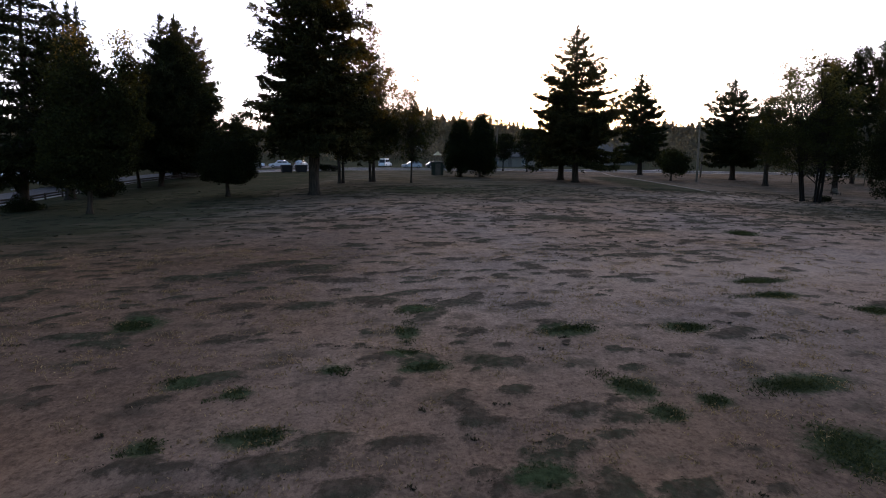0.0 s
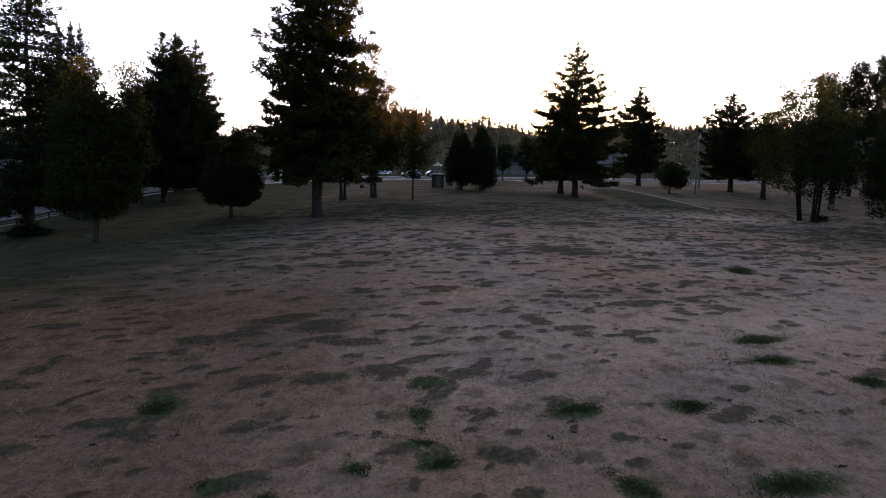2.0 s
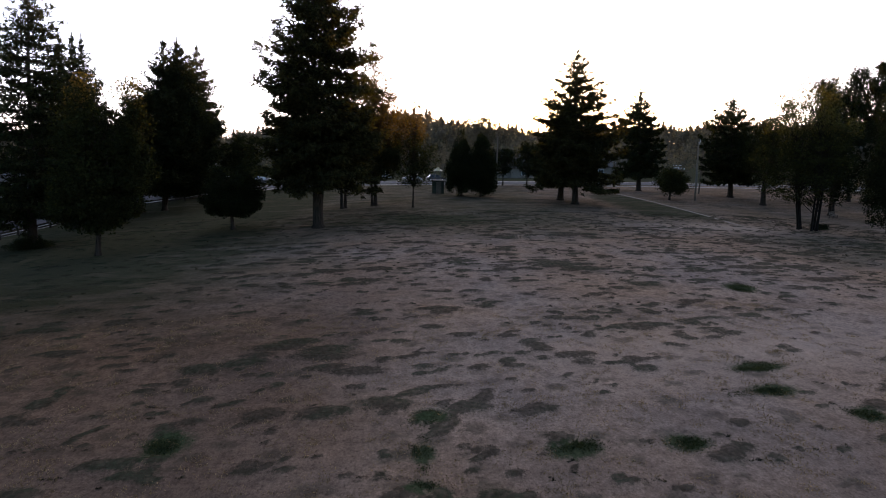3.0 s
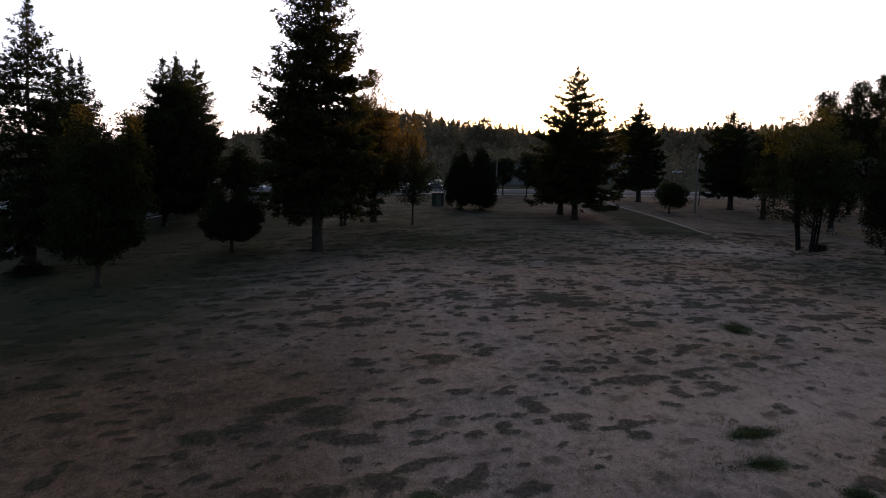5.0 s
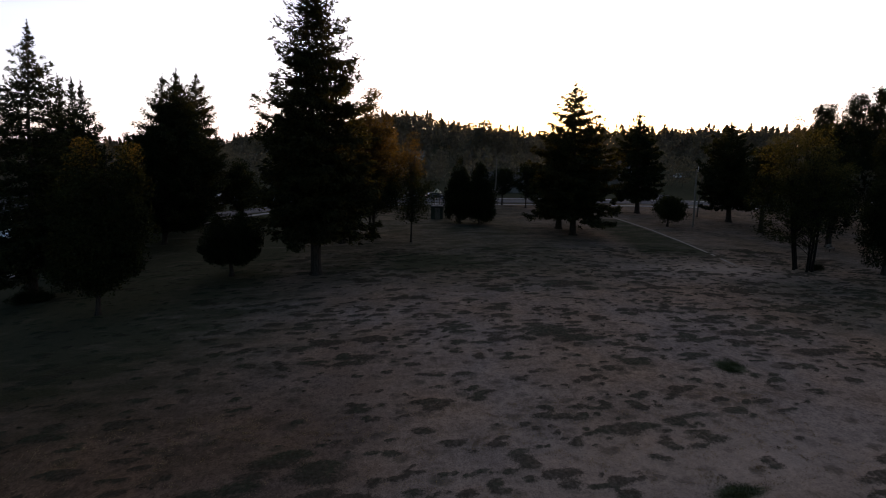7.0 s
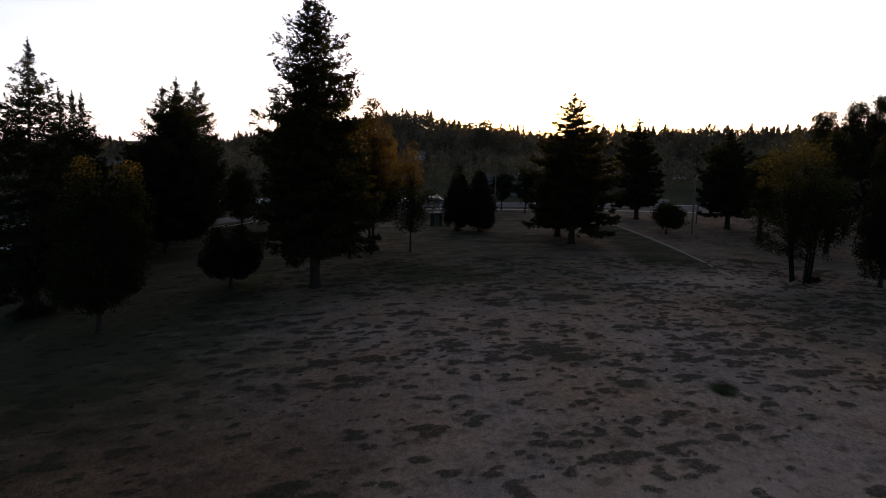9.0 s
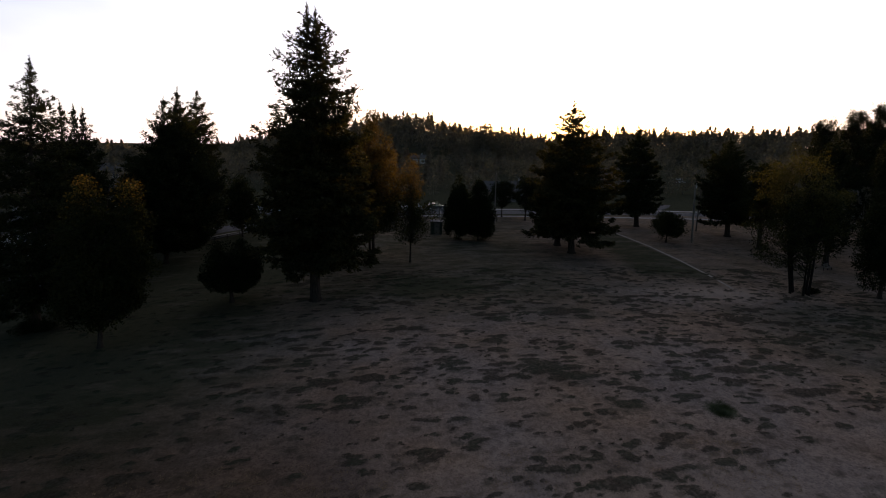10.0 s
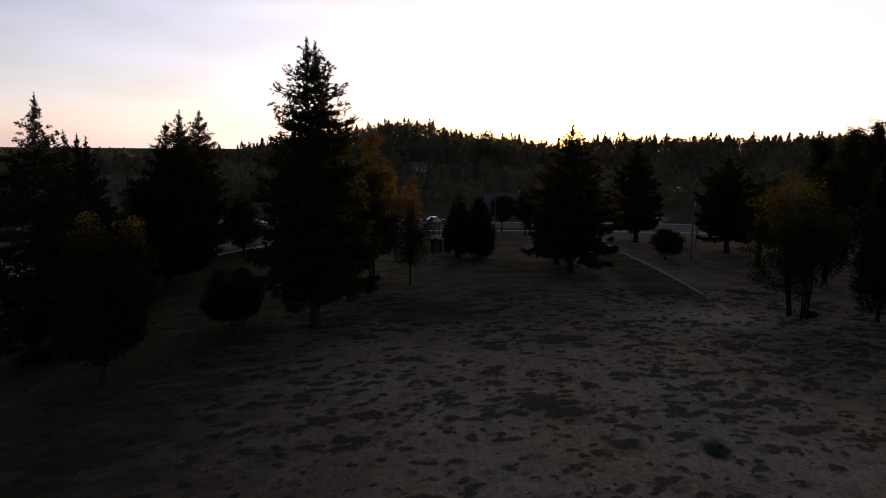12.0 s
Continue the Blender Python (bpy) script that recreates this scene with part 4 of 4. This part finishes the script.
            box(bm, (d.length + 0.1, 0.07, 0.16), (0, 0, 0), 0.01)
            r = part("rail", bm, DARK_WOOD, ob)
            r.matrix_basis = Matrix.Translation((a0 + b0) / 2) @ d.to_track_quat("X", "Z").to_matrix().to_4x4()


fence()


# ---- poles and lamps ----
def utility_pole(x, y, h, label):
    ob = tagged(new("utility_pole"), label, "utility pole")
    ob.matrix_basis = Matrix.Translation(on_ground(x, y, 0.1)) @ pose(0, 0, 0, 0, -3.5, 0)
    bm = bmesh.new()
    rod(bm, (0, 0, 0), (0, 0, h), 0.16, 0.11, 14)
    part("pole", bm, POLE_WOOD, ob, smooth=False)
    bm = bmesh.new()
    rod(bm, (0, 0, h), (0, 0, h + 0.05), 0.12, 0.08, 12)
    part("cap", bm, STEEL, ob)
    bm = bmesh.new()
    rod(bm, (0.2, -0.06, h - 0.35), (0.2, -0.06, h + 0.5), 0.035, 0.025, 8)
    part("insulator", bm, LAMP_CLEAR, ob)


def plain_pole(x, y, h, label):
    ob = tagged(new("pole"), label, "pole")
    ob.location = on_ground(x, y, 0.05)
    bm = bmesh.new()
    rod(bm, (0, 0, 0), (0, 0, h), 0.14, 0.09, 12)
    part("shaft", bm, WEATHERED, ob)
    bm = bmesh.new()
    rod(bm, (0, 0, h), (0, 0, h + 0.07), 0.11, 0.05, 12)
    part("cap", bm, STEEL, ob)


utility_pole(51.4, 74.9, 9.3, "pale wooden utility pole standing on the dry grass")
plain_pole(58.0, 83.2, 9.0, "thin dark pole near the far pavement")
plain_pole(22.6, 92.0, 9.6, "thin wooden pole among the small trees")


def street_lamp(x, y, h, turn, label):
    ob = tagged(new("street_lamp"), label, "street lamp")
    ob.matrix_basis = Matrix.Translation(on_ground(x, y, 0.03)) @ pose(0, 0, 0, 0, 0, turn)
    bm = bmesh.new()
    rod(bm, (0, 0, 0), (0, 0, 0.25), 0.2, 0.16, 12)
    part("base", bm, STEEL, ob)
    arc = [(0, 0, h * 0.9)] + [(math.sin(k) * 0.9 - 0 + (1 - math.cos(k)) * 0.9, 0, h * 0.9 + math.sin(k) * 0.8) for k in (0.4, 0.8, 1.2, 1.57)]
    v, f = tubes([(np.array([(0, 0, 0.2)] + arc), np.array([0.1, 0.065, 0.055, 0.05, 0.045, 0.04]))], 10)
    child("column", quads("column", v, f, STEEL, True), ob)
    bm = bmesh.new()
    box(bm, (0.7, 0.24, 0.12), (arc[-1][0] + 0.3, 0, arc[-1][2]), 0.04)
    head = part("lamp_head", bm, STEEL, ob)
    bm = bmesh.new()
    box(bm, (0.42, 0.18, 0.03), (arc[-1][0] + 0.3, 0, arc[-1][2] - 0.075), 0.01)
    part("lens", bm, LAMP_CLEAR, head, "clear unlit lens")


street_lamp(-44.3, 70.2, 5.2, 200, "curved grey street lamp, unlit, beside the road")
street_lamp(-30.5, 103.5, 7.0, 250, "curved grey street lamp, unlit, by the parking area")


# ---- vehicles ----
def profile_solid(bm, outline, width, inset=0.0):
    """A body from a side outline (x, z), as wide as given, its upper points drawn in by the inset."""
    zs = [z for _, z in outline]
    z0, z1 = min(zs), max(zs)
    rows = []
    for sgn in (-1, 1):
        rows.append([bm.verts.new((x, sgn * (width / 2 - inset * (z - z0) / (z1 - z0)), z)) for x, z in outline])
    n = len(outline)
    bm.faces.new(rows[0][::-1])
    bm.faces.new(rows[1])
    for k in range(n):
        bm.faces.new((rows[0][k], rows[0][(k + 1) % n], rows[1][(k + 1) % n], rows[1][k]))
    bmesh.ops.recalc_face_normals(bm, faces=bm.faces)
    bmesh.ops.bevel(bm, geom=list(bm.edges), offset=0.045, segments=2, affect="EDGES", clamp_overlap=True)


def car(paint, label, van=False):
    ob = tagged(new("car"), label, "car", "parked cars")
    L, H = (4.9, 1.95) if van else (4.5, 1.45)
    bm = bmesh.new()
    profile_solid(bm, [(-L / 2, 0.3), (L / 2, 0.3), (L / 2, 0.62), (L / 2 - 0.15, 0.78), (0.95, 0.93), (-L / 2 + 0.1, 0.95), (-L / 2, 0.75)], 1.78, 0.05)
    part("body", bm, paint, ob, smooth=False)
    bm = bmesh.new()
    if van:
        profile_solid(bm, [(-L / 2 + 0.1, 0.92), (1.35, 0.9), (0.7, H), (-L / 2 + 0.2, H)], 1.7, 0.16)
    else:
        profile_solid(bm, [(-L / 2 + 0.35, 0.92), (1.15, 0.9), (0.3, H), (-1.35, H)], 1.68, 0.22)
    cab = part("cabin", bm, paint, ob)
    x0, x1 = (-L / 2 + 0.35, 0.75) if van else (-1.4, 0.45)
    for sgn in (-1, 1):
        for a0, b0 in ((x0, (x0 + x1) / 2 - 0.05), ((x0 + x1) / 2 + 0.05, x1)):
            bm = bmesh.new()
            box(bm, (b0 - a0, 0.03, (H - 0.95) * 0.62), ((a0 + b0) / 2, sgn * (0.80 if van else 0.785), 0.93 + (H - 0.93) * 0.48), 0.01, Matrix.Rotation(0, 4, "X"))
            part("side_window", bm, GLASS, cab)
    for xa, za, xb, zb in (((1.32, 0.98, 0.78, H - 0.1) if van else (1.08, 0.98, 0.38, H - 0.08)), ((-L / 2 + 0.09, 1.0, -L / 2 + 0.17, H - 0.2) if van else (-L / 2 + 0.43, 0.99, -1.36, H - 0.1))):
        d = Vector((xb - xa, 0, zb - za))
        bm = bmesh.new()
        box(bm, (0.03, 1.34, d.length), (0, 0, 0), 0.01)
        w = part("windscreen", bm, GLASS, cab)
        w.matrix_basis = Matrix.Translation(((xa + xb) / 2, 0, (za + zb) / 2)) @ Matrix.Rotation(math.atan2(d.x, d.z), 4, "Y")
    for x in (L / 2 - 0.85, -L / 2 + 0.85):
        for sgn in (-1, 1):
            bm = bmesh.new()
            rod(bm, (0, -0.1, 0), (0, 0.1, 0), 0.32, 0.32, 18)
            w = part("wheel", bm, TYRE, ob)
            w.location = (x, sgn * 0.82, 0.32)
            bm = bmesh.new()
            rod(bm, (0, sgn * 0.07, 0), (0, sgn * 0.115, 0), 0.2, 0.18, 14)
            part("rim", bm, RIM, w)
    for sgn in (-1, 1):
        bm = bmesh.new()
        box(bm, (0.1, 0.36, 0.13), (L / 2 - 0.04, sgn * 0.64, 0.66), 0.02)
        part("headlight", bm, LAMP_CLEAR, ob)
        bm = bmesh.new()
        box(bm, (0.08, 0.26, 0.18), (-L / 2 + 0.01, sgn * 0.7, 0.74), 0.02)
        part("tail_light", bm, LAMP_RED, ob)
        bm = bmesh.new()
        box(bm, (0.12, 0.16, 0.12), (0.75, sgn * 0.96, 0.98), 0.03)
        part("mirror", bm, paint, ob)
    return ob


def park(ob, x, y, turn):
    ob.matrix_basis = Matrix.Translation(on_ground(x, y, -0.045)) @ pose(0, 0, 0, 0, 0, turn)
    return ob


white = park(car(WHITE_CAR, "white parked car near the field's trees"), -25.8, 113.1, 12)
silver = park(car(SILVER_CAR, "silver parked car on the asphalt"), -31.0, 115.5, 95)
blue = park(car(BLUE_CAR, "dark blue parked car on the asphalt"), -20.5, 117.0, 80)
dark = park(car(DARK_CAR, "dark parked car on the asphalt"), -37.5, 113.5, 95)
van = park(car(WHITE_CAR, "white parked van by the far road", True), 2.6, 121.0, 70)
copy_thing(van, Matrix.Translation(on_ground(125.5, 189, -0.045)) @ pose(0, 0, 0, 0, 0, 8))
for src, x, y, turn in ((white, -20.0, 111.0, 195), (white, -46.5, 74.5, 62), (silver, -16.5, 117.5, 82), (white, 24.0, 113.5, 3), (silver, 8.5, 114.5, 185), (dark, 14.0, 114.2, 6), (silver, -40.5, 73.2, 60), (white, -41.5, 115.5, 95), (silver, -34.4, 115.2, 95), (white, 112.0, 97.5, -16)):
    copy_thing(src, Matrix.Translation(on_ground(x, y, -0.045)) @ pose(0, 0, 0, 0, 0, turn))


# ---- buildings ----
def house(x, y, turn, w, d, wall_h, roof_h, paint, label):
    ob = tagged(new("house"), label, "house")
    ob.matrix_basis = Matrix.Translation(on_ground(x, y, 0.1)) @ pose(0, 0, 0, 0, 0, turn)
    bm = bmesh.new()
    profile_house = [(-d / 2, 0), (d / 2, 0), (d / 2, wall_h), (0, wall_h + roof_h), (-d / 2, wall_h)]
    ends = [[bm.verts.new((sx * w / 2, py, pz)) for py, pz in profile_house] for sx in (-1, 1)]
    bm.faces.new(ends[0][::-1])
    bm.faces.new(ends[1])
    for k in range(5):
        bm.faces.new((ends[0][k], ends[0][(k + 1) % 5], ends[1][(k + 1) % 5], ends[1][k]))
    bmesh.ops.recalc_face_normals(bm, faces=bm.faces)
    wall = part("wall", bm, paint, ob)
    pitch = math.atan2(roof_h, d / 2)
    for sgn in (-1, 1):
        bm = bmesh.new()
        box(bm, (w + 0.9, d / 2 / math.cos(pitch) + 0.6, 0.16), (0, 0, 0), 0.02)
        r = part("roof", bm, SHINGLE, ob)
        r.matrix_basis = Matrix.Translation((0, sgn * (d / 4 + 0.2), wall_h + roof_h / 2 - 0.05)) @ Matrix.Rotation(-sgn * pitch, 4, "X")
    bm = bmesh.new()
    box(bm, (0.6, 0.6, 1.5), (w * 0.25, d * 0.1, wall_h + roof_h + 0.1), 0.02)
    part("chimney", bm, CONCRETE, ob)
    storeys = 2 if wall_h > 4 else 1
    for st in range(storeys):
        for k in range(3):
            for sgn in (-1, 1):
                px, pz = (k - 1) * w * 0.3, 1.55 + 2.7 * st
                if st == 0 and k == 1:
                    bm = bmesh.new()
                    box(bm, (0.98, 0.1, 2.05), (px, sgn * (d / 2 + 0.02), 1.05), 0.01)
                    part("door", bm, WEATHERED, ob)
                    continue
                bm = bmesh.new()
                for bx, bz, sx, sz in ((0, 0.66, 1.5, 0.1), (0, -0.66, 1.5, 0.1), (-0.7, 0, 0.1, 1.3), (0.7, 0, 0.1, 1.3), (0, 0, 0.06, 1.3)):
                    box(bm, (sx, 0.1, sz), (px + bx, sgn * (d / 2 + 0.03), pz + bz))
                win = part("window", bm, WHITE_PAINT, wall)
                bm = bmesh.new()
                box(bm, (1.36, 0.03, 1.26), (px, sgn * (d / 2 + 0.015), pz))
                part("pane", bm, GLASS, ob)
    return ob


house(-53.5, 79.5, 33, 11, 8, 2.9, 2.0, WHITE_PAINT, "white single-storey house across the road")
PORCH_GLOW, _nt, _p = nodes("lit_porch_lamp")
_p.inputs["Base Color"].default_value = (0.9, 0.9, 0.85, 1)
_p.inputs["Emission Color"].default_value, _p.inputs["Emission Strength"].default_value = (1.0, 0.95, 0.85, 1), 2.2
_lamp = tagged(new("porch_lamp"), "small lit white lamp on the house wall", "lamp")
_lamp.matrix_basis = Matrix.Translation(on_ground(-53.5, 79.5)) @ pose(0, 0, 0, 0, 0, 33) @ pose(2.2, -4.15, 1.8)
bm = bmesh.new()
box(bm, (0.16, 0.1, 0.2), (0, 0.06, 0.1), 0.01)
part("bracket", bm, STEEL, _lamp)
bm = bmesh.new()
bmesh.ops.create_icosphere(bm, subdivisions=2, radius=0.13)
part("globe", bm, PORCH_GLOW, _lamp, "glowing white globe", True)
house(-55.6, 122, 22, 8, 7, 2.9, 2.0, WHITE_PAINT, "white low house behind dark trees")
house(-82, 172, 20, 12, 9, 5.2, 2.5, TAN_PAINT, "tan two-storey house among far trees")
house(36, 132, -8, 13, 8, 2.9, 2.3, TAN_PAINT, "tan low house beyond the park road")
house(63, 142, -22, 14, 9, 3.0, 2.3, TAN_PAINT, "tan long house beyond the park road")
house(84, 162, -30, 12, 8, 5.2, 2.2, TAN_PAINT, "tan two-storey house near the ridge foot")
house(24.4, 284, 0, 9, 8, 2.9, 2.0, WHITE_PAINT, "white low house on the ridge slope")


def utility_shed(x, y):
    ob = tagged(new("utility_shed"), "small grey-green flat-roofed shed on the grass", "shed")
    ob.matrix_basis = Matrix.Translation(on_ground(x, y, 0.05)) @ pose(0, 0, 0, 0, 0, -8)
    for name, size, at, mat in (("wall", (2.0, 1.8, 2.1), (0, 0, 1.05), GREY_PAINT), ("roof", (2.3, 2.1, 0.14), (0, 0, 2.18), SHINGLE), ("door", (0.85, 0.05, 1.9), (0.1, -0.92, 1.0), WEATHERED)):
        bm = bmesh.new()
        box(bm, size, at, 0.02)
        part(name, bm, mat, ob)
    bm = bmesh.new()
    rod(bm, (0.42, -0.95, 1.0), (0.42, -1.02, 1.0), 0.035, 0.03, 8)
    part("handle", bm, STEEL, ob)


utility_shed(10.5, 83.8)


def shelter(x, y):
    """An open picnic shelter with a pale hipped roof."""
    ob = tagged(new("picnic_shelter"), "open picnic shelter with a pale hipped roof", "shelter")
    ob.matrix_basis = Matrix.Translation(on_ground(x, y, 0.03)) @ pose(0, 0, 0, 0, 0, -10)
    bm = bmesh.new()
    bmesh.ops.create_cone(bm, cap_ends=True, segments=8, radius1=0.95, radius2=0.2, depth=0.5, matrix=Matrix.Translation((0, 0, 3.4)))
    roof = part("roof", bm, PALE_ROOF, ob)
    bm = bmesh.new()
    bmesh.ops.create_cone(bm, cap_ends=True, segments=8, radius1=0.3, radius2=0.08, depth=0.25, matrix=Matrix.Translation((0, 0, 3.76)))
    part("cap", bm, PALE_ROOF, roof)
    for sx in (-0.5, 0.5):
        for sy in (-0.5, 0.5):
            bm = bmesh.new()
            box(bm, (0.13, 0.13, 3.1), (sx, sy, 1.6), 0.01)
            part("post", bm, WEATHERED, ob)
    bm = bmesh.new()
    box(bm, (1.8, 1.8, 0.12), (0, 0, 0.06), 0.02)
    part("slab", bm, CONCRETE, ob)


shelter(12.2, 97.0)
broadleaf("hedge", -8.0, 94.5, 1.3, [(-1.0, 0, 0.7, 1.4, 0.8, 0.6), (0.9, 0, 0.7, 1.3, 0.8, 0.6)], "low dark clipped hedge near the parking area", 70, stems=5, trunk_r=0.05, clusters=70, leaves=60, leaf=0.16, spread=0.22, material=LEAVES_DARK, category="hedge", stem_spread=1.2)


# ---- low growth, a bench and bins ----
broadleaf("ivy_mound", -28.9, 48.2, 0.9, [(0, 0, 0.3, 1.7, 1.5, 0.35), (0, 0, 0.7, 0.8, 0.8, 0.7), (0.05, 0, 1.9, 0.42, 0.42, 1.3)], "dark ivy round the foot of the fir and up its trunk", 71, stems=1, trunk_r=0.03, clusters=130, leaves=50, leaf=0.14, spread=0.22, material=LEAVES_DARK, category="ivy", stem_spread=0.9, clear=0.1)
broadleaf("shrub", 48.6, 49.9, 0.8, [(0, 0, 0.4, 0.8, 0.6, 0.35)], "low dark shrub at the birch's foot", 72, stems=3, trunk_r=0.03, clusters=26, leaves=50, leaf=0.14, spread=0.18, material=LEAVES_DARK, category="shrub", stem_spread=0.3, clear=0.1)
for k, (x, y, h) in enumerate(((-36.0, 69.5, 1.5), (-33.8, 66.0, 1.2))):
    broadleaf("shrub", x + 1.2, y - 1.5, h, [(0, 0, h * 0.55, 1.1, 0.9, h * 0.42)], "low dark shrub beside the rail fence", 73 + k, stems=4, trunk_r=0.04, clusters=40, leaves=50, leaf=0.17, spread=0.24, material=LEAVES_DARK, category="shrub", stem_spread=0.4, clear=0.15)


def bench(x, y, turn):
    ob = tagged(new("park_bench"), "weathered slatted park bench on the dry grass", "bench")
    ob.matrix_basis = Matrix.Translation(on_ground(x, y, 0.02)) @ pose(0, 0, 0, 0, 0, turn)
    for k in range(4):
        bm = bmesh.new()
        box(bm, (1.7, 0.1, 0.035), (0, -0.2 + 0.12 * k, 0.45), 0.008)
        part("seat_slat", bm, WEATHERED, ob)
    for k in range(3):
        bm = bmesh.new()
        box(bm, (1.7, 0.035, 0.1), (0, 0.26 + 0.03 * k, 0.58 + 0.13 * k), 0.008)
        part("back_slat", bm, WEATHERED, ob)
    for sx in (-0.7, 0.7):
        for sy in (-0.2, 0.22):
            bm = bmesh.new()
            box(bm, (0.06, 0.06, 0.45), (sx, sy, 0.225), 0.008)
            part("leg", bm, DARK_WOOD, ob)
        bm = bmesh.new()
        rod(bm, (sx, 0.22, 0.4), (sx, 0.36, 0.92), 0.025)
        part("back_support", bm, DARK_WOOD, ob)


bench(60.6, 59.4, 25)


def waste_container(x, y, turn):
    ob = tagged(new("waste_container"), "dark steel waste container by the parking area", "waste container")
    ob.matrix_basis = Matrix.Translation(on_ground(x, y, 0.0)) @ pose(0, 0, 0, 0, 0, turn)
    bm = bmesh.new()
    profile_solid(bm, [(-0.75, 0.15), (0.75, 0.15), (0.9, 1.25), (-0.9, 1.25)], 1.5)
    part("bin", bm, TYRE, ob)
    for sx in (-0.44, 0.44):
        bm = bmesh.new()
        box(bm, (0.86, 1.52, 0.06), (sx, 0, 1.29), 0.02)
        part("lid", bm, TYRE, ob)
    for sx in (-0.6, 0.6):
        for sy in (-0.6, 0.6):
            bm = bmesh.new()
            rod(bm, (sx, sy - 0.04, 0.09), (sx, sy + 0.04, 0.09), 0.09)
            part("wheel", bm, TYRE, ob)


waste_container(-14.6, 88.5, 20)
waste_container(-12.4, 89.6, 24)

# ---- living grass in the dry field ----
def grass(name, spots, material, label, seed, blade=0.11, dense=620, broad=0.28):
    """Blades standing in uneven patches: spots are (x, y, rx, ry)."""
    rng = np.random.default_rng(seed)
    cs = []
    for x, y, rx, ry in spots:
        n = int(dense * rx * ry * 3.14) + 12
        lob = rng.normal(size=(max(3, int(4 + 3 * rx)), 2)) * 0.42
        at = lob[rng.integers(0, len(lob), n)] + rng.normal(size=(n, 2)) * 0.27
        cs.append(np.column_stack([x + at[:, 0] * rx, y + at[:, 1] * ry]))
    p = np.concatenate(cs)
    z = terrain(p[:, 0], p[:, 1])
    c = np.column_stack([p, z + blade * 0.25])
    w = rng.normal(size=(len(p), 3)) * 0.9 + np.array([0, 0, 0.9])
    v, f = cards(rng, c, w, blade, blade * broad)
    tagged(new(name, quads(name, v, f, material)), label, "grass", kind="stuff")


grass("green_grass", GREEN, GRASS, "patches of living green grass in the dry field", 81, 0.06, 900, 0.3)
_near = (CLUMPS[:, 1] < 24) & (CLUMPS[:, 0] > -16) & (CLUMPS[:, 0] < 26)
grass("dull_grass_clumps", CLUMPS[_near], DULL_GRASS, "dull dark grass clumps scattered over the dry field", 83, 0.06, 200, 0.3)
grass("distant_grass_clumps", CLUMPS[~_near], DULL_GRASS, "dull dark grass clumps over the far part of the field", 85, 0.09, 30, 0.3)
_g = np.random.default_rng(86)
TUFTS = np.column_stack([_g.uniform(-14, 20, 1150), 6 + 20 * _g.random(1150), _g.uniform(0.2, 0.6, 1150), _g.uniform(0.15, 0.5, 1150)])
grass("dead_grass_tufts", TUFTS, STRAW, "bent dead grass tufts over the dry field", 84, 0.065, 70)
